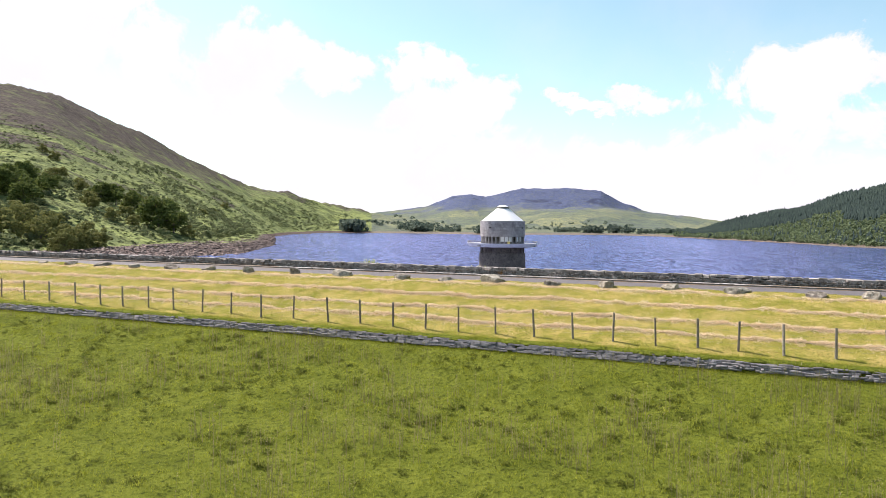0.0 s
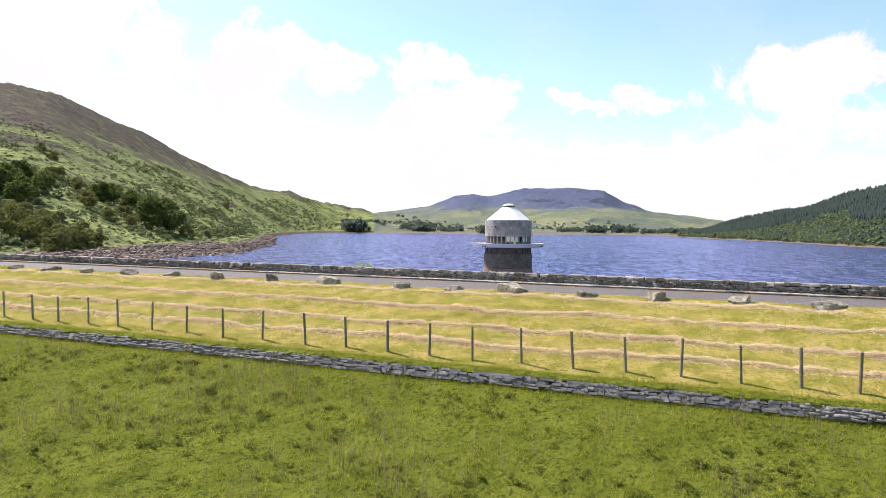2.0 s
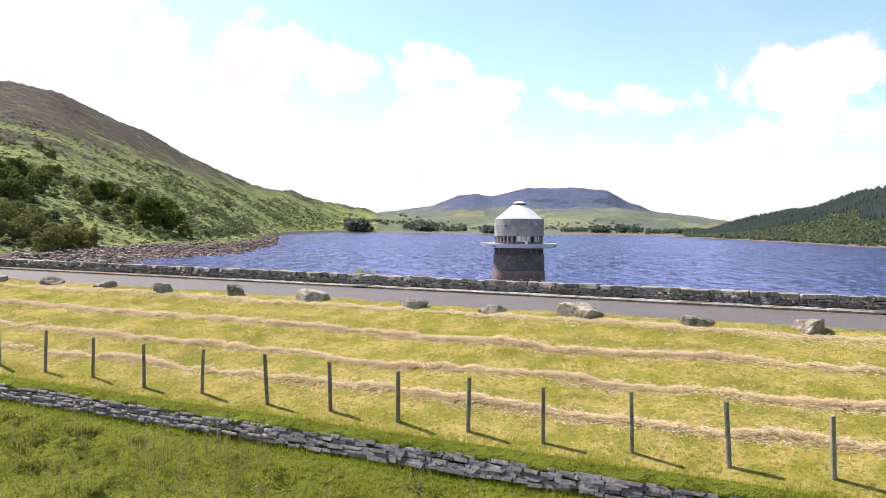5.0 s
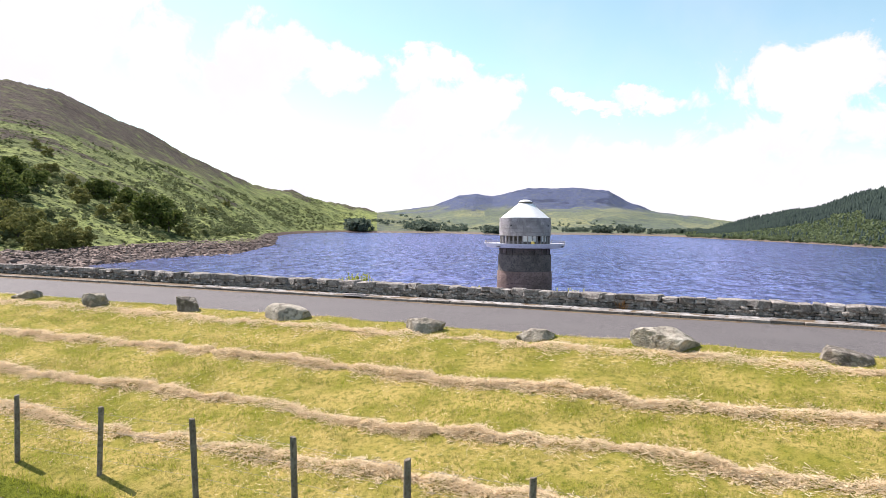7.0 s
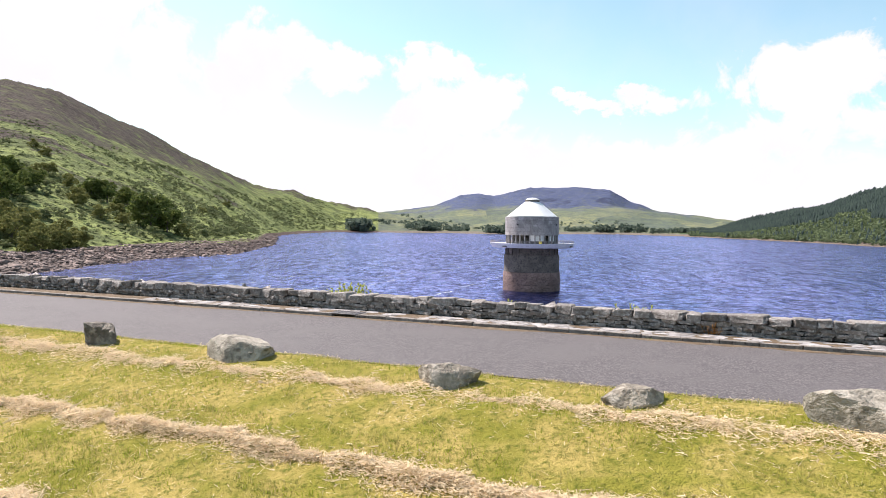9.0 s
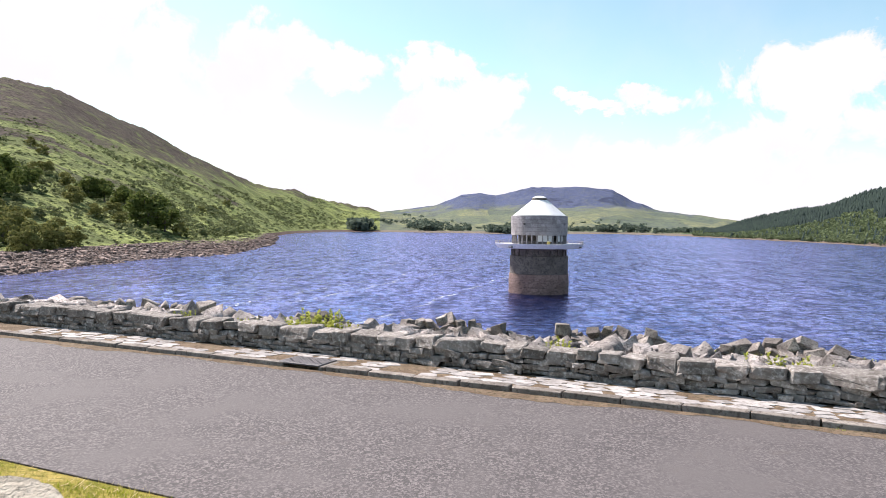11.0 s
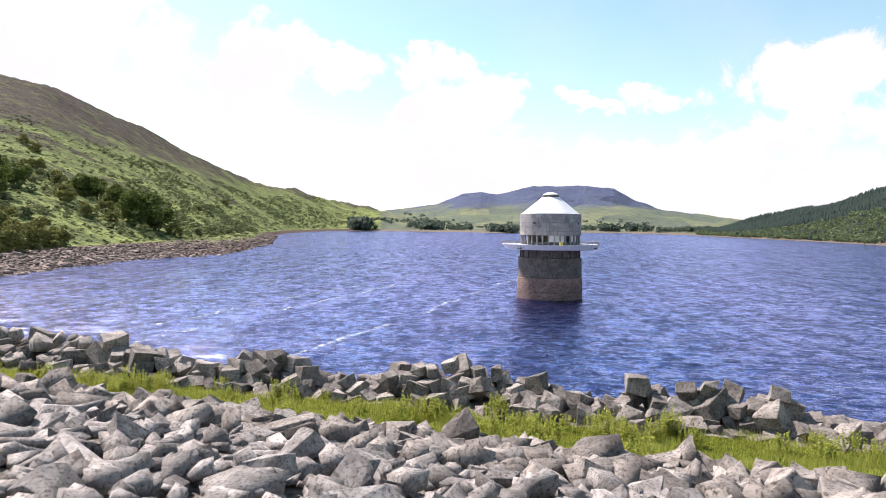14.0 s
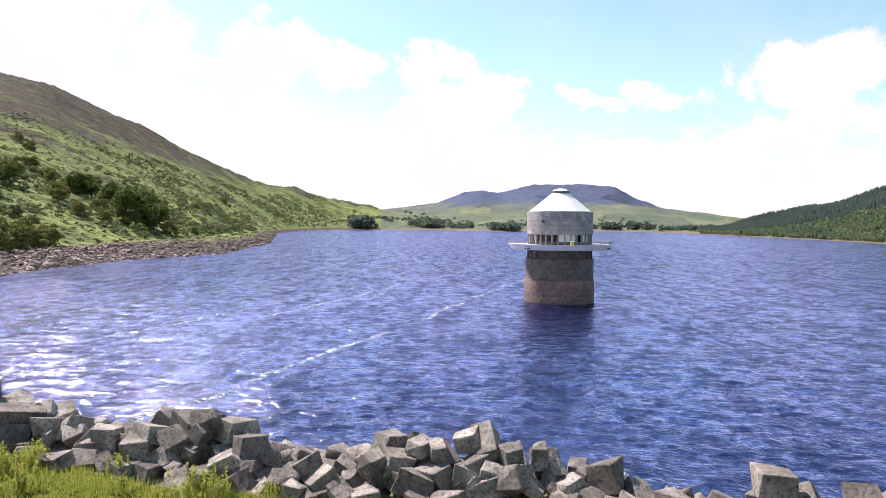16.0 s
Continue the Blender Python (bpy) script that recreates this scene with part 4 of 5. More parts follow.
def build_riprap():
    rnd = random.Random(77)
    # scree of broken rock behind the parapet, larger and darker blocks at its foot
    scree = thing("rock_scree", Matrix(), "scree of broken pale grey quarried rock behind the parapet", "rocks")
    foot = thing("block_heap", Matrix(), "heap of larger dark grey blocks at the foot of the scree", "rocks")
    pale, dark, tries = [], [], 0
    while len(pale) < 8600 and tries < 24000:
        tries += 1
        s = rnd.uniform(-72, 12)
        d = 47.75 + 15.6 * rnd.random()
        near = max(0.0, 1 - (d - 47.75) / 3.0)
        edge = 62.9 + 0.077 * (s + 32)
        if d > edge + rnd.uniform(-0.6, 0.5) or (near > 0.25 and rnd.random() < 0.35):
            continue
        if s > -21 and near > 0.08 and rnd.random() < 0.6:
            continue
        big = 0.1 + 0.26 * (1 - 0.7 * near) * rnd.random() ** 1.6 + (0.2 if rnd.random() < 0.1 * (1 - near) else 0.0)
        low = edge - 4.6 - d < rnd.uniform(-1.2, 1.2)
        if low:
            big += 0.06 + 0.3 * rnd.random()
            if rnd.random() < 0.35:
                continue
        size = (big * rnd.uniform(1.0, 1.7), big * rnd.uniform(0.75, 1.15), big * rnd.uniform(0.4, 0.85))
        z = float(dam_z(s, d)) + size[2] * rnd.uniform(0.1, 0.45) + (0.14 * rnd.random() if near < 0.2 else 0) + (0.26 * rnd.random() if low else 0)
        m = Matrix.Translation(at(s, d, z)) @ spin(rnd, 0.42) @ Matrix.Diagonal((*size, 1))
        (dark if low else pale).append((rnd.randrange(14), m, (s, d)))
    for heap in (pale, dark):
        heap.sort(key=lambda p: -np.array(p[1])[:3, :3].max())
    split_pieces("rock", LIB_SCREE, pale, lambda q: -38 < q[0] < -10, "rock_bed", M_SCREES, scree, "broken pale grey rocks heaped together", "rocks", LIB_PLAIN)
    split_pieces("rock", LIB_ROCK, dark, lambda q: -46 < q[0] < -14, "rock_bed", M_ROCKS, foot, "dark grey blocks heaped together", "rocks", LIB_PLAIN)
    # bank of larger blocks above the water
    bank = thing("rock_bank", Matrix(), "piled bank of large angular grey blocks above the water", "rocks")
    pieces = []
    layers = ((69.0, -2.22, 0.85), (69.6, -1.98, 0.85), (70.1, -1.9, 0.8), (70.6, -2.0, 0.85), (71.5, -2.3, 0.8), (72.5, -2.8, 0.9), (73.6, -3.4, 0.9),
              (69.9, -1.58, 0.85), (70.6, -1.5, 0.8), (71.2, -1.7, 0.85), (70.4, -1.18, 0.7))
    for n, (d0, z0, fill) in enumerate(layers):
        s = -88.0
        while s < 26:
            big = rnd.uniform(0.36, 0.72) * (1.3 if rnd.random() < 0.12 else 1.0)
            size = (big * rnd.uniform(0.95, 1.45), big * rnd.uniform(0.8, 1.1), big * rnd.uniform(0.65, 1.0))
            top = n >= 7
            wave = float(value_noise(np.array(s / 2.6), np.array(21.0 if top else n * 3.0), 7))
            if rnd.random() < fill and not (top and wave < (-0.1 if n < 10 else 0.25)):
                d = d0 + 0.11 * (np.clip(s, -72, 8) + 32) + rnd.uniform(-0.3, 0.3)
                z = z0 + rnd.uniform(-0.16, 0.12) - 0.012 * (s + 32) * (1 if s > -32 else 0)
                m = Matrix.Translation(at(s, d, z)) @ spin(rnd, 0.36) @ Matrix.Diagonal((*size, 1))
                pieces.append((rnd.randrange(14), m, (s, n)))
            s += size[0] * rnd.uniform(0.74, 1.05)
    pieces.sort(key=lambda p: -p[2][1])
    split_pieces("rock", LIB_ROCK, pieces, lambda q: -50 < q[0] < -8 and (q[1] >= 7 or q[1] < 3), "rock_rest", M_ROCKS, bank, "large angular grey blocks piled up", "rocks")


def boulder(name, size, seed, mat, sharp=0.75, planes=16):
    rnd = random.Random(seed)
    cuts = [(Vector([rnd.gauss(0, 1) for _ in range(3)]).normalized(), rnd.uniform(0.58, 0.95)) for _ in range(planes)] + [(Vector((rnd.uniform(-0.15, 0.15), rnd.uniform(-0.15, 0.15), 1)).normalized(), rnd.uniform(0.55, 0.75))]
    bm = bmesh.new()
    bmesh.ops.create_icosphere(bm, subdivisions=4, radius=1.0)
    for v in bm.verts:
        n = v.co.normalized()
        r = 1.25
        for axis, dist in cuts:
            dot = n.dot(axis)
            if dot > 0.05:
                r = min(r, dist / dot)
        r = r * sharp + (1 - sharp) * 0.95
        r += 0.05 * noise.noise(n * 2.3 + Vector((seed, 0, 0))) + 0.04 * noise.noise(n * 6.0 + Vector((0, seed, 0))) + 0.02 * noise.noise(n * 15.0)
        v.co = n * r
    bmesh.ops.scale(bm, vec=(size[0] / 2, size[1] / 2, size[2] / 2), verts=bm.verts)
    low = -0.14 * size[2]
    for v in bm.verts:
        if v.co.z < low:
            v.co.z = low
    bmesh.ops.translate(bm, verts=bm.verts, vec=(0, 0, -low))
    me = bpy.data.meshes.new(name)
    bm.to_mesh(me)
    bm.free()
    me.materials.append(mat)
    return me


M_BOULDER = mottled("lichened_boulder", ((0.168, 0.144, 0.114), (0.305, 0.268, 0.212), (0.49, 0.44, 0.365)), 2.2, 6.0, 0.92, 0.07, own=True)
M_BOULDER_DARK = mottled("dark_boulder", ((0.104, 0.088, 0.072), (0.2, 0.172, 0.14), (0.38, 0.338, 0.28)), 2.2, 6.0, 0.92, 0.07, own=True)
M_BOULDER_PALE = mottled("pale_boulder", ((0.285, 0.255, 0.205), (0.48, 0.437, 0.362), (0.14, 0.124, 0.098)), 2.2, 6.0, 0.92, 0.07, own=True)


def build_boulders():
    rows = [(-51.5, 0.9, 0.35, 0), (-48.3, 1.0, 0.36, 0), (-45.0, 1.2, 0.36, 1), (-41.6, 1.0, 0.36, 0), (-38.1, 1.2, 0.4, 1), (-34.4, 0.95, 0.42, 0), (-30.85, 0.95, 0.5, 0),
            (-27.2, 0.68, 0.56, 1), (-23.4, 1.2, 0.5, 2), (-19.2, 1.15, 0.46, 0), (-16.2, 0.85, 0.35, 0), (-13.1, 1.25, 0.58, 2), (-9.6, 1.2, 0.33, 1),
            (-6.6, 0.95, 0.5, 0), (-3.2, 0.95, 0.46, 2), (0.1, 1.3, 0.45, 2), (3.7, 1.2, 0.42, 1), (6.1, 1.0, 0.48, 0), (9.4, 1.1, 0.45, 0)]
    labels = {0: "rough grey boulder with lichen on the road verge", 1: "dark weathered boulder on the road verge", 2: "pale rounded boulder on the road verge"}
    rnd = random.Random(3)
    for i, (s, w, h, kind) in enumerate(rows):
        mat = (M_BOULDER, M_BOULDER_DARK, M_BOULDER_PALE)[kind]
        me = boulder("boulder", (w * 1.15, w * rnd.uniform(0.72, 0.9), h * 1.75), 40 + i * 7, mat, 1.0, 17)
        me.polygons.foreach_set("use_smooth", [True] * len(me.polygons))
        me.set_sharp_from_angle(angle=radians(22))
        ob = new("boulder", me)
        d = 38.6 + rnd.uniform(-0.08, 0.12)
        ob.matrix_world = dam_frame(s, d, float(dam_z(s, d)) - 0.08) @ Matrix.Rotation(rnd.uniform(-0.25, 0.25), 4, "Z") @ Matrix.Rotation(rnd.gauss(0, 0.06), 4, "Y")
        tagged(ob, labels[kind], "boulder", "boulders along the road verge")


def build_turf_edge():
    """Overhanging lip of turf along the top of the retaining wall."""
    s = np.arange(-75, 25, 0.16)
    ring = np.array([(30.62, -0.22), (30.35, -0.22), (30.13, -0.27), (30.07, -0.34), (30.1, -0.41), (30.3, -0.45)])
    ss = np.repeat(s[:, None], len(ring), 1)
    wob = fractal(ss / 0.5, np.zeros_like(ss), 3, 91)
    dd = ring[None, :, 0] + wob * np.array([0, 0.01, 0.05, 0.07, 0.06, 0.0])
    zz = ring[None, :, 1] + fractal(ss / 0.4, ss * 0 + 5.0, 3, 93) * np.array([0, 0.02, 0.03, 0.035, 0.04, 0])
    x, y = ss * math.cos(A) + dd * math.sin(A), -ss * math.sin(A) + dd * math.cos(A)
    ob = mesh_object("turf_edge", np.stack([x, y, zz], -1).reshape(-1, 3), grid_faces(len(s), len(ring)), M_FIELD, smooth=True)
    tagged(ob, "ragged lip of turf overhanging the slate wall", "turf", kind="stuff")


def build_grit():
    """Washed grit and moss lying in the gutter along the kerb."""
    s = np.arange(-60, 20, 0.12)
    w = 0.2 + 0.16 * fractal(s / 2.4, s * 0 + 2.0, 4, 97) + 0.05 * fractal(s / 0.25, s * 0 + 7.0, 2, 99)
    across = np.array([0.0, 0.5, 1.0])
    dd = 45.9 - np.clip(w, 0.04, 0.6)[:, None] * across[None, :]
    zz = np.repeat(np.array([[1.522, 1.514, 1.5035]]), len(s), 0)
    ss = np.repeat(s[:, None], 3, 1)
    x, y = ss * math.cos(A) + dd * math.sin(A), -ss * math.sin(A) + dd * math.cos(A)
    ob = mesh_object("gutter_grit", np.stack([x, y, zz], -1).reshape(-1, 3), grid_faces(len(s), 3)[:, ::-1], M_MOSS, smooth=True)
    tagged(ob, "brown washed grit and moss in the gutter along the kerb", "grit", kind="stuff")


build_grit()
build_turf_edge()
build_boulders()
build_drain(-25.75)
build_drain(-3.4)

# ---- fence ----
def build_fence():
    rnd = random.Random(12)
    fence = thing("fence", Matrix(), "stock fence of weathered round timber posts and thin wire", "fence", kind="structure")
    posts = []
    for i in range(4):
        bm = bmesh.new()
        r = 0.04 + 0.005 * i
        bmesh.ops.create_cone(bm, cap_ends=True, segments=9, radius1=r * 1.05, radius2=r * 0.92, depth=1.6, matrix=Matrix.Translation((0, 0, 0.45)))
        for v in bm.verts:
            v.co.x += rnd.uniform(-0.006, 0.006)
            v.co.y += rnd.uniform(-0.006, 0.006)
            if v.co.z > 1:
                v.co.z += v.co.x * rnd.uniform(-0.3, 0.5)
        bmesh.ops.bevel(bm, geom=[e for e in bm.edges if e.verts[0].co.z > 1 and e.verts[1].co.z > 1], offset=0.01, segments=1, affect="EDGES")
        me = bpy.data.meshes.new("post")
        bm.to_mesh(me)
        bm.free()
        me.materials.append(M_POST)
        posts.append(me)
    tops = []
    spacing = [-57.0, -54.7, -52.4, -50.1, -47.8, -45.5, -43.18, -40.89, -38.54, -36.25, -34.41, -32.38, -30.42, -28.26, -26.16, -24.04, -21.94, -19.74, -17.79, -15.86, -14.08, -12.3,
               -10.4, -8.54, -6.72, -4.94, -3.1, -1.38, 0.2, 1.9, 3.76, 5.5, 7.3, 9.1, 10.9]
    for s in spacing:
        d = 31.05 + rnd.uniform(-0.05, 0.05)
        lean = Matrix.Rotation(rnd.gauss(-0.02, 0.03), 4, "Y") @ Matrix.Rotation(rnd.gauss(0, 0.02), 4, "X")
        m = dam_frame(s, d, float(dam_z(s, d)) + rnd.uniform(-0.05, 0.05)) @ lean @ Matrix.Rotation(rnd.uniform(0, 6), 4, "Z")
        shared("post", rnd.choice(posts), m, fence)
        tops.append(m)
    for h in (0.3, 0.55, 0.82, 1.12):
        bm = bmesh.new()
        for a, b in zip(tops[:-1], tops[1:]):
            rod_bm(bm, a @ Vector((0, 0, h)), b @ Vector((0, 0, h)), 0.0022, 4)
        part("wire", bm, M_WIRE, fence)


build_fence()


# ---- grass, hay and weeds ----
def blades(name, s, d, height, width, mat, label, category, lean=0.45, seed=0, z=None):
    """One triangle a blade, each leaning its own way."""
    rng = np.random.default_rng(seed)
    n = len(s)
    base = np.stack([s * math.cos(A) + d * math.sin(A), -s * math.sin(A) + d * math.cos(A), (turf_z(s, d) if z is None else z) - 0.02], -1)
    turn = rng.uniform(0, 2 * np.pi, n)
    side = np.stack([np.cos(turn), np.sin(turn), np.zeros(n)], -1) * (width / 2)[:, None]
    tilt = rng.normal(0, lean, n) * height
    way = rng.uniform(0, 2 * np.pi, n)
    tip = base + np.stack([np.cos(way) * tilt, np.sin(way) * tilt, height], -1)
    verts = np.stack([base - side, base + side, tip], 1).reshape(-1, 3)
    return tagged(mesh_object(name, verts, np.arange(3 * n).reshape(-1, 3), mat), label, category, kind="stuff")


def build_grass():
    rng = np.random.default_rng(2)
    # pasture, thicker in tussocks
    n = 300000
    s, d = rng.uniform(-62, 20, n), 29.5 - rng.uniform(0, 1, n) ** 1.15 * 19
    clump = fractal(s / 0.55, d / 0.5, 3, 57)
    keep = rng.uniform(-1.1, 1.1, n) < clump + 0.25
    s, d, clump = s[keep], d[keep], clump[keep]
    h = np.clip(0.035 + 0.055 * rng.random(len(s)) + 0.07 * np.clip(clump, 0, 1.2), 0.03, 0.2)
    blades("pasture_grass", s, d, h, 0.018 + 0.018 * rng.random(len(s)), M_BLADE, "short grazed pasture grass with small tussocks", "grass", 0.6, 1)
    # mown slope
    n = 430000
    s, d = rng.uniform(-66, 14, n), rng.uniform(30.2, 40.35, n)
    clump = fractal(s / 0.8, d / 0.22, 3, 23)
    keep = rng.uniform(-1.2, 1.0, n) < clump + 0.3
    s, d, clump = s[keep], d[keep], clump[keep]
    n = len(s)
    h = np.clip(0.025 + 0.05 * rng.random(n) + 0.04 * clump, 0.02, 0.13)
    blades("mown_grass", s, d, h, 0.008 + 0.009 * rng.random(n), M_STUBBLE, "pale mown grass stubble on the dam slope", "grass", 0.8, 2)
    n = 360000
    s, d = rng.uniform(-60, 14, n), rng.uniform(30.3, 40.2, n)
    keep = fractal(s / 1.8, d / 0.4, 3, 25) > rng.uniform(-0.3, 0.6, n)
    s, d = s[keep], d[keep]
    blades("green_regrowth", s, d, 0.04 + 0.06 * rng.random(len(s)), 0.01 + 0.009 * rng.random(len(s)), M_FRESH, "patches of fresh green regrowth among the stubble", "grass", 0.6, 5)
    n = 52000
    s, d = rng.uniform(-66, 14, n), 30.34 + rng.normal(0, 0.16, n)
    blades("fringe_grass", s, d, 0.07 + 0.13 * rng.random(n), 0.012 + 0.008 * rng.random(n), M_BLADE, "longer green grass hanging over the retaining wall", "grass", 0.7, 3)
    n = 26000
    s, d = rng.uniform(-62, 14, n), 29.86 + rng.normal(0, 0.13, n)
    blades("foot_grass", s, d, 0.06 + 0.14 * rng.random(n), 0.012 + 0.008 * rng.random(n), M_BLADE, "rough green grass along the foot of the slate wall", "grass", 0.6, 8)
    n = 110000
    s, d = rng.uniform(-50, 8, n), 47.6 + 3.0 * rng.random(n) ** 1.6
    keep = fractal(s / 1.5, d / 0.8, 3, 27) > rng.uniform(-0.1, 0.6, n)
    s, d = s[keep], d[keep]
    blades("rubble_grass", s, d, 0.06 + 0.22 * rng.random(len(s)), 0.008 + 0.008 * rng.random(len(s)), M_HERB, "thin dry grass among the rubble behind the parapet", "grass", 0.4, 9)
    n = 60000
    s, d = rng.uniform(-23, 6, n), 47.6 + 3.2 * rng.random(n)
    keep = fractal(s / 1.2, d / 0.7, 3, 29) > rng.uniform(-0.6, 0.5, n)
    s, d = s[keep], d[keep]
    blades("dry_weeds", s, d, 0.06 + 0.2 * rng.random(len(s)), 0.01 + 0.012 * rng.random(len(s)), M_DRY, "withered brown weeds over the rubble behind the parapet", "weeds", 0.6, 10)
    # strip between the rocks
    n = 190000
    s, u = rng.uniform(-70, 14, n), rng.uniform(61.2, 69.0, n)
    d = u + 0.11 * np.clip(s + 32, -40, 40) * np.clip((u - 53) / 12, 0, 1)
    clump = fractal(s / 0.9, d / 0.9, 3, 31)
    h = np.clip(0.09 + 0.13 * rng.random(n) + 0.2 * np.clip(clump, -0.3, 1), 0.06, 0.5)
    blades("bank_grass", s, d, h, 0.015 + 0.012 * rng.random(n), M_HERB, "rank yellow-green grass and herbs between the rocks", "grass", 0.35, 4)


def build_hay():
    rng = np.random.default_rng(6)
    n = 60000
    s, d = rng.uniform(-62, 14, n), rng.uniform(31, 40.2, n)
    keep = fractal(s / 1.6, d / 0.5, 3, 39) > rng.uniform(-0.4, 0.7, n)
    s, d = s[keep], d[keep]
    n = len(s)
    c = np.stack([s * math.cos(A) + d * math.sin(A), -s * math.sin(A) + d * math.cos(A), turf_z(s, d) + 0.03 + 0.03 * rng.random(n)], -1)
    a, half = rng.uniform(0, 2 * np.pi, n), 0.03 + 0.045 * rng.random(n)
    way = np.stack([np.cos(a), np.sin(a), rng.normal(0, 0.3, n)], -1) * half[:, None]
    side = np.stack([-np.sin(a), np.cos(a), rng.normal(0, 0.6, n)], -1) * (0.002 + 0.003 * rng.random(n))[:, None]
    ob = mesh_object("loose_straw", np.stack([c - way - side, c - way + side, c + way], 1).reshape(-1, 3), np.arange(3 * n).reshape(-1, 3), M_HAY)
    tagged(ob, "loose dry straws scattered over the mown slope", "straw", kind="stuff")
    for d0, width, amount in ((37.95, 0.4, 0.62), (35.88, 0.27, 1.0), (33.9, 0.27, 1.0), (32.33, 0.25, 0.95)):
        n = int(150000 * amount)
        s = rng.uniform(-68, 16, n)
        level = np.full(n, d0)
        wob = fractal(s / 3.0, level, 3, 41) * 0.12 + fractal(s / 0.5, level, 2, 45) * 0.08
        tuft = fractal(s / 0.32, level * 3, 2, 47)
        off = rng.normal(0, 1, n) * width * np.clip(0.5 + 0.4 * tuft, 0.12, 1.2)
        dens = fractal(s / 1.3, level * 2, 3, 43)
        keep = rng.uniform(-1.1, 0.9, n) < dens + 0.3
        s, off, wob, dens, tuft = s[keep], off[keep], wob[keep], dens[keep], tuft[keep]
        n = len(s)
        d = d0 + wob + off
        pile = np.clip(0.13 * np.exp(-(off / (width * 0.6)) ** 2) * (0.75 + 0.6 * tuft + 0.3 * dens), 0.012, 0.26) * (0.7 if amount < 0.7 else 1.0)
        z = turf_z(s, d) + rng.random(n) ** 0.7 * pile
        c = np.stack([s * math.cos(A) + d * math.sin(A), -s * math.sin(A) + d * math.cos(A), z], -1)
        a = rng.normal(-A, 0.9, n) + np.pi * (rng.random(n) < 0.5)
        half = 0.03 + 0.07 * rng.random(n)
        way = np.stack([np.cos(a), np.sin(a), rng.normal(0, 0.3, n)], -1) * half[:, None]
        side = np.stack([-np.sin(a), np.cos(a), rng.normal(0, 0.8, n)], -1) * (0.003 + 0.005 * rng.random(n))[:, None]
        verts = np.stack([c - way - side, c - way + side, c + way], 1).reshape(-1, 3)
        ob = mesh_object("hay_row", verts, np.arange(3 * n).reshape(-1, 3), M_HAY)
        tagged(ob, "long row of raked pale dry hay on the mown slope", "hay", "rows of cut hay", "stuff")


def weed_mesh(name, seed, mat, height=0.7, stalks=3, leafs=10, spread=0.12, leaf=0.06, broad=0.16, thick=0.012, rosette=2):
    """Thin stalks with short side shoots, broadest at the foot."""
    rnd = random.Random(seed)
    v, f = [], []

    def tri(a, b, c):
        i = len(v)
        v.extend([tuple(a), tuple(b), tuple(c)])
        f.append((i, i + 1, i + 2))

    for _ in range(stalks):
        foot = Vector((rnd.gauss(0, spread), rnd.gauss(0, spread), 0))
        top = foot + Vector((rnd.gauss(0, 0.07), rnd.gauss(0, 0.07), height * rnd.uniform(0.6, 1.1)))
        w = Vector((thick, 0.0, 0))
        w2 = Vector((0.0, thick, 0))
        for q in (w, w2):
            tri(foot - q, foot + q, top)
        for k in range(leafs):
            t = rnd.uniform(0.25, 1.0) ** 0.8
            p = foot.lerp(top, t)
            a = rnd.uniform(0, 6.283)
            size = leaf * rnd.uniform(0.6, 1.4)
            out = Vector((math.cos(a), math.sin(a), rnd.uniform(0.2, 1.2))).normalized() * size
            side = Vector((-math.sin(a), math.cos(a), 0)) * size * broad
            tri(p - side, p + side, p + out)
    for k in range(leafs * rosette):
        a = rnd.uniform(0, 6.283)
        r = rnd.uniform(0.03, 0.2)
        p = Vector((math.cos(a) * r * 0.3, math.sin(a) * r * 0.3, 0.01))
        out = Vector((math.cos(a) * r, math.sin(a) * r, rnd.uniform(0.03, 0.12)))
        side = Vector((-math.sin(a), math.cos(a), 0)) * 0.025
        tri(p - side, p + side, p + out)
    me = bpy.data.meshes.new(name)
    me.from_pydata(v, [], f)
    me.materials.append(mat)
    return me


def build_weeds():
    rnd = random.Random(15)
    lib = [weed_mesh("weed", 200 + i, M_WEED, 0.9 + 0.06 * i, 2 + i % 3, 16, 0.14, 0.045, 0.22, 0.008, 0) for i in range(7)]
    pieces = []
    while len(pieces) < 1700:
        s, d = rnd.uniform(-58, 16), 29.3 - rnd.random() ** 1.2 * 17
        if float(fractal(np.array(s / 3.3), np.array(d / 3.0), 2, 51)) < rnd.uniform(-0.35, 0.9):
            continue
        m = Matrix.Translation(at(s, d, float(turf_z(s, d)) - 0.02)) @ Matrix.Rotation(rnd.uniform(0, 6), 4, "Z") @ Matrix.Scale(rnd.uniform(0.5, 1.2), 4)
        pieces.append((rnd.randrange(7), m))
    joined("weeds", lib, pieces, M_WEED, "thin brown-green thistle and sorrel stalks in the pasture", "weeds")
    low = [weed_mesh("tussock", 230 + i, M_TUFT, 0.15, 14, 3, 0.14, 0.08, 0.3) for i in range(4)]
    pieces = []
    while len(pieces) < 1500:
        s, d = rnd.uniform(-58, 16), 29.3 - rnd.random() ** 1.2 * 18
        if float(fractal(np.array(s / 2.6), np.array(d / 2.6), 2, 53)) < rnd.uniform(-0.5, 0.8):
            continue
        m = Matrix.Translation(at(s, d, float(turf_z(s, d)) - 0.01)) @ Matrix.Rotation(rnd.uniform(0, 6), 4, "Z") @ Matrix.Scale(rnd.uniform(0.4, 1.0), 4)
        pieces.append((rnd.randrange(4), m))
    joined("tussocks", low, pieces, M_TUFT, "low dark green tussocks in the pasture", "grass")


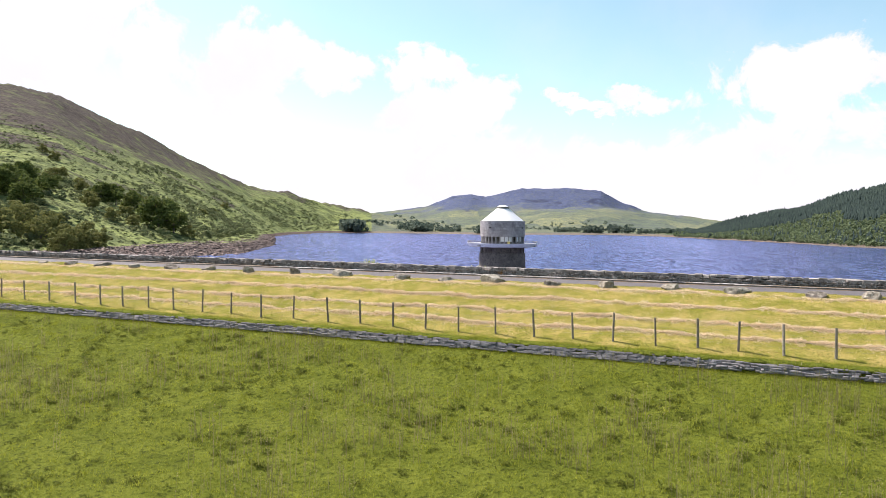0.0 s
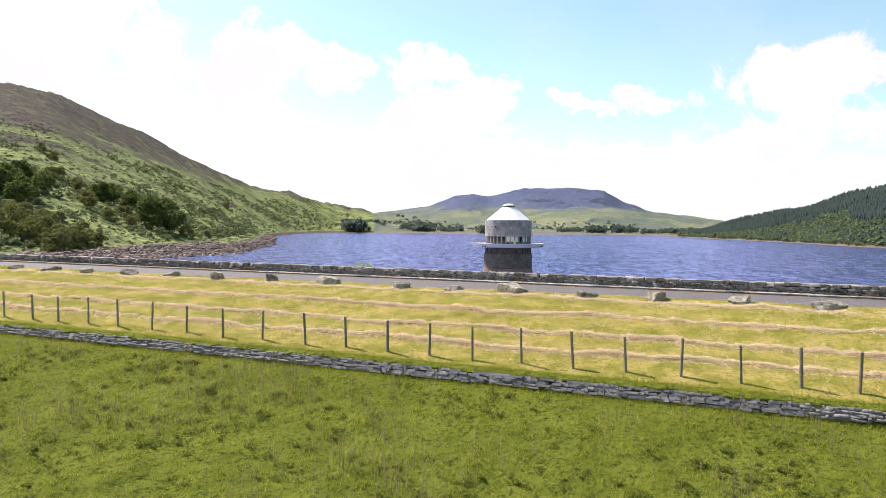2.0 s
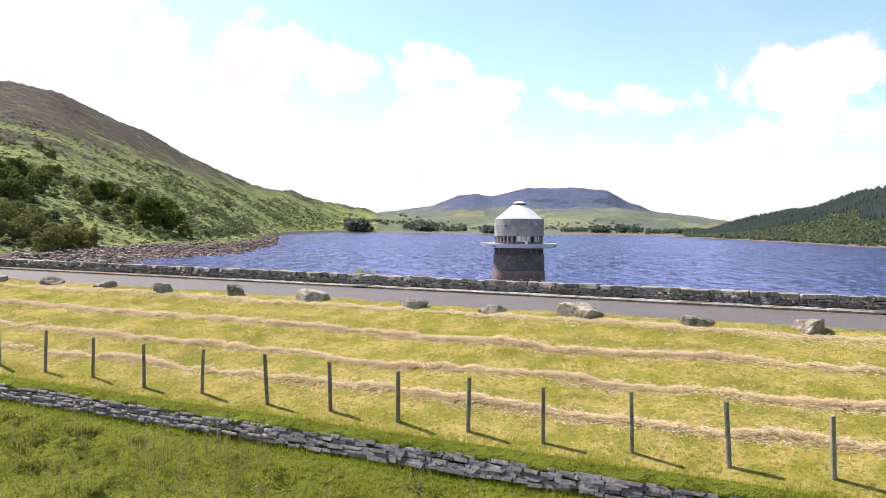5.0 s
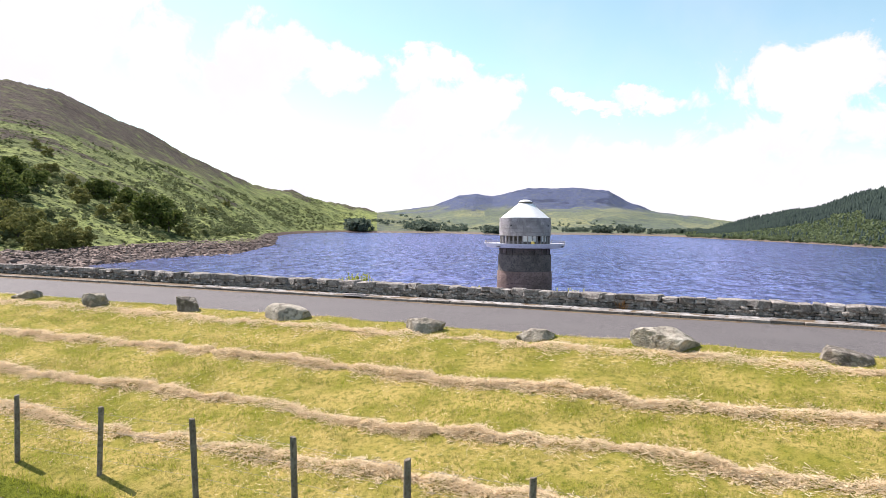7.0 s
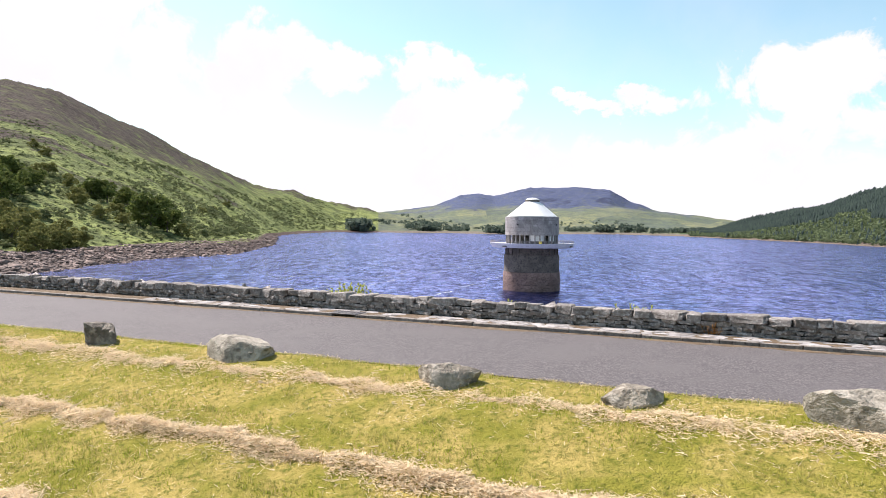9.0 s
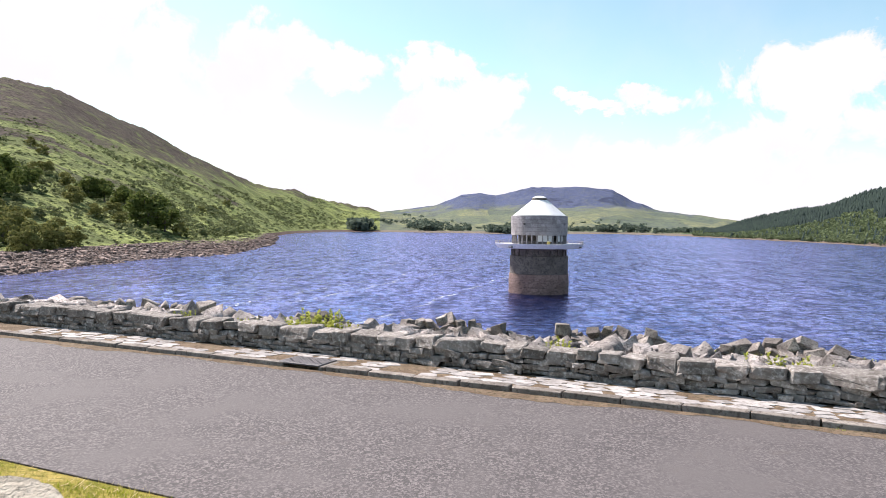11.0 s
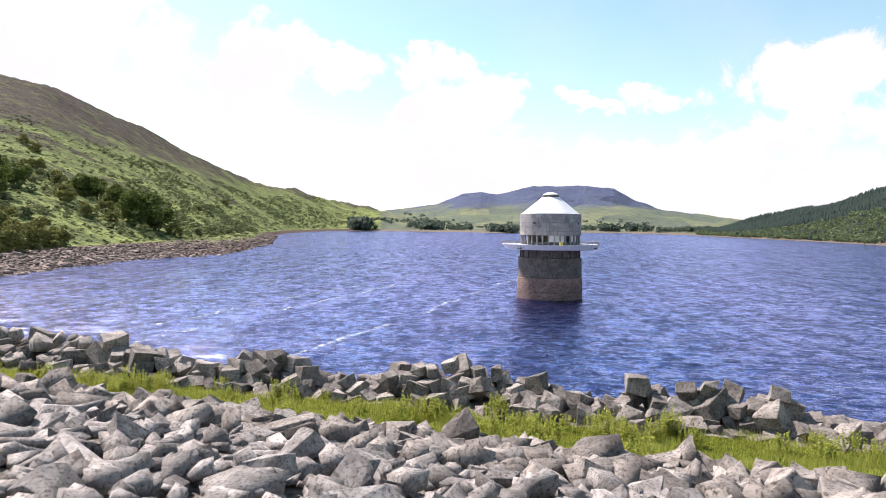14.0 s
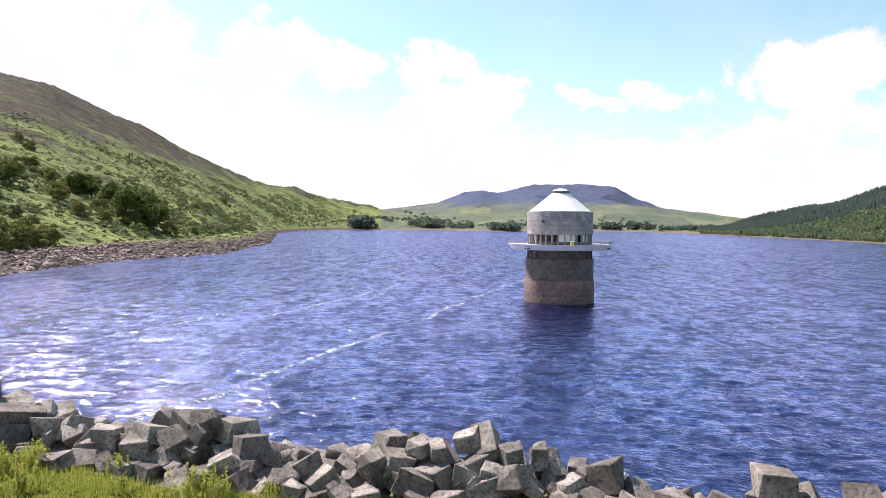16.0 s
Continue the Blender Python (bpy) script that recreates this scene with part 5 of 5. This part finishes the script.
def build_herbs():
    """Leafy plants behind the parapet and among the rocks."""
    rnd = random.Random(9)
    tall = [weed_mesh("foliage", 300 + i, M_HERB, 0.8, 26, 34, 0.24, 0.062, 0.42, 0.006) for i in range(4)]
    flower = weed_mesh("flowers", 320, M_YELLOW, 0.8, 6, 6, 0.12, 0.045)
    pink = weed_mesh("flowers", 330, M_PINK, 0.9, 2, 16, 0.05, 0.05)
    spots = [(-27.0, 48.1, 1.2), (-26.6, 48.3, 1.15), (-27.3, 48.4, 1.0), (-27.6, 48.2, 0.9), (-26.1, 48.2, 0.8), (-25.6, 48.1, 0.6), (-27.8, 48.1, 0.6), (-28.6, 48.3, 0.6), (-24.0, 48.1, 0.55),
             (-23.2, 48.0, 0.5), (-29.8, 48.0, 0.5), (-31.0, 48.3, 0.55), (-32.6, 48.1, 0.75), (-33.4, 48.3, 0.5), (-17.3, 48.1, 0.95), (-16.9, 48.3, 0.8), (-20.5, 48.4, 0.5),
             (-21.3, 48.7, 0.75), (-21.6, 49.2, 0.9), (-19.4, 48.6, 0.45), (-18.4, 48.8, 0.5), (-15.2, 48.5, 0.5), (-13.6, 48.6, 0.5), (-12.0, 48.4, 0.6), (-9.8, 48.3, 0.5),
             (-36.0, 48.2, 0.5), (-39.5, 48.2, 0.7), (-44.0, 48.3, 0.6), (-6.0, 48.2, 0.5), (-1.5, 48.3, 0.6)]
    for i in range(9):
        spots.append((rnd.uniform(-17.5, -12.5), 45.86, rnd.uniform(0.1, 0.2)))
    for i in range(12):
        spots.append((rnd.uniform(-34, -29.5), rnd.uniform(49.5, 52), rnd.uniform(0.4, 0.7)))
    for i in range(190):
        s = rnd.uniform(-60, 0)
        d = rnd.choice((rnd.uniform(63.2, 68.6), rnd.uniform(66.6, 68.7))) + 0.11 * (s + 32)
        spots.append((s, d, rnd.uniform(0.5, 1.0)))
    for i in range(100):
        spots.append((rnd.uniform(-30, 0), rnd.uniform(47.8, 50.6), rnd.uniform(0.25, 0.55)))
    for i, (s, d, size) in enumerate(spots):
        t = thing("herb_plant", Matrix.Translation(at(s, d, float(dam_z(s, d)) - 0.02)) @ Matrix.Rotation(rnd.uniform(0, 6), 4, "Z") @ Matrix.Scale(size, 4),
                  "leafy yellow-green wild herb growing among the rocks", "plant", "wild herbs behind the parapet")
        shared("foliage", rnd.choice(tall), Matrix(), t)
        if i % 5 == 3:
            shared("flowers", flower, Matrix(), t)
            tagged(t, "leafy ragwort with yellow flowers among the rocks")
        elif i in (9, 26, 30, 44, 52, 60):
            shared("flowers", pink, Matrix(), t)
            tagged(t, "foxglove with pink flower spikes among the rocks")


def build_dead_plant():
    t = thing("dead_plant", dam_frame(-15.4, 46.9, 1.6), "small withered orange-brown plant at the foot of the wall", "plant")
    shared("foliage", weed_mesh("foliage", 350, M_HAY_DARK, 0.27, 9, 18, 0.1, 0.07), Matrix(), t)


M_FRESH = leafy("fresh_grass", (0.4, 0.44, 0.05), (0.15, 0.19, 0.02), 1.0)
M_HAY_DARK = leafy("withered_leaves", (0.36, 0.2, 0.08), (0.2, 0.11, 0.04), 2.0)
build_dead_plant()
build_grass()
build_hay()
build_weeds()
build_herbs()

# ---- trees and scrub ----
def crown_arrays(rng, lobes, leaves, size, spread=(1, 1, 1)):
    """Leaf sprays over the skins of several lobes; returns triangles' corners."""
    out = []
    for c, r in lobes:
        n = max(6, int(leaves * r * r))
        v = rng.normal(0, 1, (n, 3))
        v /= np.linalg.norm(v, axis=1)[:, None]
        v[:, 2] = np.where(v[:, 2] < -0.5, -v[:, 2], v[:, 2])
        p = np.array(c) + v * (r * rng.uniform(0.72, 1.08, n))[:, None] * np.array(spread)
        a = rng.normal(0, 1, (n, 3))
        a /= np.linalg.norm(a, axis=1)[:, None]
        b = np.cross(a, v + rng.normal(0, 0.3, (n, 3)))
        b /= np.linalg.norm(b, axis=1)[:, None] + 1e-6
        k = (size * rng.uniform(0.6, 1.4, n))[:, None]
        out.append(np.stack([p - a * k, p + b * k, p + a * k, p - b * k * 0.8], 1))
    q = np.concatenate(out)
    return q.reshape(-1, 3), np.arange(len(q) * 4).reshape(-1, 4)


def tree_parts(seed, bushy=False):
    """Meshes of a broadleaf tree one metre high: trunk with limbs, and crown."""
    rng = np.random.default_rng(seed)
    rnd = random.Random(seed)
    lobes = []
    for _ in range(26):
        a, z = rnd.uniform(0, 6.283), rnd.uniform(0.06, 0.86) ** (1.25 if bushy else 0.85)
        reach = (0.5 if bushy else 0.46) * math.sqrt(max(0.0, 1 - (max(0.0, z - 0.3) / 0.66) ** 2))
        r = reach * math.sqrt(rnd.random())
        lobes.append(((math.cos(a) * r, math.sin(a) * r, z), rnd.uniform(0.08, 0.19)))
    lobes.append(((0, 0, 0.45), 0.3))
    v, f = crown_arrays(rng, lobes, 4200, 0.034)
    crown = bpy.data.meshes.new("crown")
    crown.from_pydata(v.tolist(), [], f.tolist())
    crown.materials.append(M_TREE)
    bm = bmesh.new()
    top = 0.3 if bushy else 0.45
    bmesh.ops.create_cone(bm, cap_ends=True, segments=8, radius1=0.035, radius2=0.02, depth=top + 0.06, matrix=Matrix.Translation((0, 0, top / 2 - 0.03)))
    for c, r in lobes[:6]:
        rod_bm(bm, (0, 0, top * rnd.uniform(0.6, 0.95)), (c[0] * 0.85, c[1] * 0.85, c[2]), 0.009, 5)
    trunk = bpy.data.meshes.new("trunk")
    bm.to_mesh(trunk)
    bm.free()
    trunk.materials.append(M_BARK)
    return trunk, crown


def build_trees():
    rnd = random.Random(17)
    kinds = [tree_parts(400 + i, i >= 3) for i in range(6)]
    for k in (3, 4, 5):
        kinds[k][1].materials.clear()
        kinds[k][1].materials.append(M_WILLOW)
    # x, y, height, bushy: dark trees on the slope, then willow scrub by the shore
    rows = [(-262, 405, 25, 0), (-250, 418, 22, 0), (-272, 432, 24, 0), (-262, 459, 20, 0), (-285, 470, 22, 0), (-240, 395, 18, 0),
            (-262, 528, 21, 0), (-252, 531, 24, 0), (-246, 548, 22, 0), (-272, 520, 17, 1), (-234, 556, 17, 1), (-199, 482, 31, 0), (-193, 494, 24, 0), (-184, 497, 13, 1),
            (-182, 312, 18, 1), (-170, 318, 17, 1), (-190, 330, 19, 1), (-175, 333, 17, 1), (-172, 345, 14, 1), (-205, 335, 19, 1), (-196, 305, 20, 1), (-215, 350, 17, 1),
            (-165, 300, 15, 1), (-216, 451, 13, 1), (-208, 462, 11, 1), (-227, 493, 12, 1), (-236, 462, 12, 1), (-246, 480, 14, 1), (-290, 505, 14, 1), (-300, 540, 13, 1),
            (-262, 602, 10, 1), (-361, 622, 11, 1), (-340, 606, 12, 1), (-221, 557, 8, 1), (-268, 805, 11, 1), (-285, 899, 12, 1), (-240, 690, 9, 1)]
    for i, (x, y, h, bushy) in enumerate(rows):
        z = float(land_z(x, y))
        k = rnd.randrange(3) + (3 if bushy else 0)
        t = thing("shrub" if bushy else "tree", Matrix.Translation((x, y, z - 0.3)) @ Matrix.Rotation(rnd.uniform(0, 6), 4, "Z") @ Matrix.Diagonal((h * 0.86, h * 0.86, h * 0.74, 1)),
                  "rounded grey-green willow scrub near the shore" if bushy else "dark green broadleaf tree on the bracken slope",
                  "shrub" if bushy else "tree", "scrub on the slope" if bushy else "trees on the slope")
        shared("trunk", kinds[k][0], Matrix(), t)
        shared("crown", kinds[k][1], Matrix(), t)


def clump_lib(seed, count, leaves, size, mat):
    lib = []
    for i in range(count):
        rng = np.random.default_rng(seed + i)
        rnd = random.Random(seed + i)
        lobes = [((rnd.uniform(-0.3, 0.3), rnd.uniform(-0.3, 0.3), rnd.uniform(0.25, 0.6)), rnd.uniform(0.2, 0.36)) for _ in range(4)]
        v, f = crown_arrays(rng, lobes, leaves, size)
        me = bpy.data.meshes.new("clump")
        me.from_pydata(v.tolist(), [], f.tolist())
        me.materials.append(mat)
        lib.append(me)
    return lib


def polar(az, r):
    a = math.radians(az)
    return CX + r * math.sin(a), CY + r * math.cos(a)


def build_scrub():
    rnd = random.Random(19)
    lib = clump_lib(500, 5, 110, 0.13, M_BUSH)
    pieces, tries = [], 0
    while len(pieces) < 1300 and tries < 30000:
        tries += 1
        az = rnd.uniform(-42, -6)
        lo = float(np.interp(az, *SLOPE_FOOT)) + 25
        r = lo + (rnd.random() ** 1.3) * 620
        x, y = polar(az, r)
        z = float(land_z(x, y))
        if z < -6 or z > 100 or float(fractal(np.array(x / 75), np.array(y / 75), 3, 61)) < rnd.uniform(-0.3, 0.6) + z / 190 + (0.25 if az < -22 else 0.0):
            continue
        h = rnd.uniform(2.0, 5.2) * (1 if rnd.random() < 0.8 else 1.6)
        pieces.append((rnd.randrange(5), Matrix.Translation((x, y, z - 0.4)) @ Matrix.Rotation(rnd.uniform(0, 6), 4, "Z") @ Matrix.Diagonal((h * 1.25, h * 1.25, h, 1))))
    tries = 0
    while len(pieces) < 2500 and tries < 40000:
        tries += 1
        az = rnd.uniform(-26, -10.5)
        r = float(np.interp(az, *SLOPE_FOOT)) + 40 + rnd.random() * 620
        x, y = polar(az, r)
        z = float(land_z(x, y))
        if z < 0 or z > 85 or float(fractal(np.array(x / 60), np.array(y / 60), 3, 67)) < rnd.uniform(-0.5, 0.5) + abs(z - 40) / 120:
            continue
        h = rnd.uniform(2.0, 5.0)
        pieces.append((rnd.randrange(5), Matrix.Translation((x, y, z - 0.4)) @ Matrix.Rotation(rnd.uniform(0, 6), 4, "Z") @ Matrix.Diagonal((h * 1.25, h * 1.25, h, 1))))
    joined("hillside_scrub", lib, pieces, M_BUSH, "scattered grey-green gorse and thorn scrub on the hillside", "scrub")
    # low bracken and dwarf heather tufts
    lib2 = clump_lib(540, 4, 40, 0.22, M_BUSH)
    pieces = []
    while len(pieces) < 2600:
        az = rnd.uniform(-42, -8)
        r = float(np.interp(az, *SHORE)) + 60 + rnd.random() * 560
        x, y = polar(az, r)
        z = float(land_z(x, y))
        if z < SHORE_TOP + 0.4:
            continue
        h = rnd.uniform(0.7, 1.7)
        pieces.append((rnd.randrange(4), Matrix.Translation((x, y, z - 0.2)) @ Matrix.Rotation(rnd.uniform(0, 6), 4, "Z") @ Matrix.Diagonal((h * 2.2, h * 2.2, h, 1))))
    joined("bracken_tufts", lib2, pieces, M_BUSH, "low tufts of bracken and rush on the slope", "bracken")
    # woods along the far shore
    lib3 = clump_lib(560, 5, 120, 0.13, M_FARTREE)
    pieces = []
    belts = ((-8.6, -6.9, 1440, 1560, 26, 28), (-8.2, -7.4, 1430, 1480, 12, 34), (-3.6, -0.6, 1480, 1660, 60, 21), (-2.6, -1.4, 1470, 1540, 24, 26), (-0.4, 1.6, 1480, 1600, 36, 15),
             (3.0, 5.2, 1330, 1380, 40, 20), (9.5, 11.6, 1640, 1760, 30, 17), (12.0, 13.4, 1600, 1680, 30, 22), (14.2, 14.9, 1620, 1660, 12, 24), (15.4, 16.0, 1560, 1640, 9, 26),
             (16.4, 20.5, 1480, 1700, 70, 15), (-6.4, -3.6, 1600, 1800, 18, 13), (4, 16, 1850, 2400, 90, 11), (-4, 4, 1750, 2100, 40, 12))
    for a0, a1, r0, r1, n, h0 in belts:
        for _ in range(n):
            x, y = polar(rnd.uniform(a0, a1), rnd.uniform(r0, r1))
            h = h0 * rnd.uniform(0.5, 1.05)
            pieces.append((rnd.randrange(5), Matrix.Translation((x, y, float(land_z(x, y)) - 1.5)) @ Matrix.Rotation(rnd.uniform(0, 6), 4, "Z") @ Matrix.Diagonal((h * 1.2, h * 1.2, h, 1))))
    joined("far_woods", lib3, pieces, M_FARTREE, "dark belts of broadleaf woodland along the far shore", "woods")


def build_forest():
    rnd = random.Random(23)
    lib = []
    for i in range(5):
        bm = bmesh.new()
        for z, r, h in ((0.06, 0.23, 0.55), (0.4, 0.14, 0.6)):
            bmesh.ops.create_cone(bm, cap_ends=False, segments=6, radius1=r * rnd.uniform(0.9, 1.15), radius2=0.0, depth=h,
                                  matrix=Matrix.Translation((rnd.uniform(-0.02, 0.02), rnd.uniform(-0.02, 0.02), z + h / 2)))
        for v in bm.verts:
            v.co.x += rnd.uniform(-0.035, 0.035)
            v.co.y += rnd.uniform(-0.035, 0.035)
        bmesh.ops.triangulate(bm, faces=bm.faces)
        me = bpy.data.meshes.new("fir")
        bm.to_mesh(me)
        bm.free()
        me.materials.append(M_FIR)
        lib.append(me)
    pieces, low = [], []
    tries = 0
    while len(pieces) < 11000 and tries < 40000:
        tries += 1
        az = rnd.uniform(19.5, 37)
        shore = float(np.interp(az, *SHORE))
        top = float(np.interp(az, [17, 26, 32, 45], [1800, 1550, 1250, 950]))
        t = rnd.random()
        r = shore + 30 + (top + 25 - shore - 30) * t
        x, y = polar(az, r)
        z = float(land_z(x, y))
        patch = float(fractal(np.array(x / 160), np.array(y / 160), 3, 71))
        if t < 0.3 + 0.2 * patch and rnd.random() < 0.93:
            if len(low) < 2400:
                h = rnd.uniform(4, 8)
                low.append((rnd.randrange(5), Matrix.Translation((x, y, z - 0.8)) @ Matrix.Rotation(rnd.uniform(0, 6), 4, "Z") @ Matrix.Diagonal((h * 1.3, h * 1.3, h, 1))))
            continue
        h = rnd.uniform(6.5, 11)
        pieces.append((rnd.randrange(5), Matrix.Translation((x, y, z - 1.2)) @ Matrix.Rotation(rnd.uniform(0, 6), 4, "Z") @ Matrix.Diagonal((h * 1.2, h * 1.2, h, 1))))
    joined("conifer_forest", lib, pieces, M_FIR, "dense conifer plantation on the far slope, toned dark for cloud shadow", "forest")
    joined("shore_scrub", clump_lib(580, 5, 60, 0.17, M_YOUNG), low, M_YOUNG, "green broadleaf scrub below the plantation", "scrub")


def build_shore_stones():
    rnd = random.Random(29)
    lib = [hull_mesh("shore_stone", M_SHORE, 620 + i, 0.25, 3, 0.6, 0.0) for i in range(8)]
    pieces = []
    while len(pieces) < 6500:
        az = rnd.uniform(-36, -14.4)
        lo, hi = float(np.interp(az, *SHORE)), float(np.interp(az, *SLOPE_FOOT))
        x, y = polar(az, lo - 3 + (hi + 35 - lo) * rnd.random() ** 1.3)
        z = float(land_z(x, y))
        if z < WATER_Z - 0.5 or z > SHORE_TOP + rnd.uniform(-0.3, 0.7):
            continue
        h = rnd.uniform(0.4, 1.1) * (1 if rnd.random() < 0.95 else rnd.uniform(1.6, 2.6))
        pieces.append((rnd.randrange(8), Matrix.Translation((x, y, z)) @ spin(rnd, 0.25) @ Matrix.Diagonal((h * 1.6, h, h * 0.8, 1))))
    joined("shore_stones", lib, pieces, M_SHORE, "brown tumbled stones along the drawn-down shore", "stones")


M_SHORE = mottled("brown_shore_stone", ((0.125, 0.09, 0.078), (0.2, 0.152, 0.134), (0.06, 0.044, 0.038)), 0.3, 1.5, 0.9, 0.05, island=0.6)
build_trees()
build_scrub()
build_forest()
build_shore_stones()

# ---- pieces of walls, kerb and rock banks ----
build_parapet()
build_kerb()
build_flags()
build_field_wall()
build_riprap()
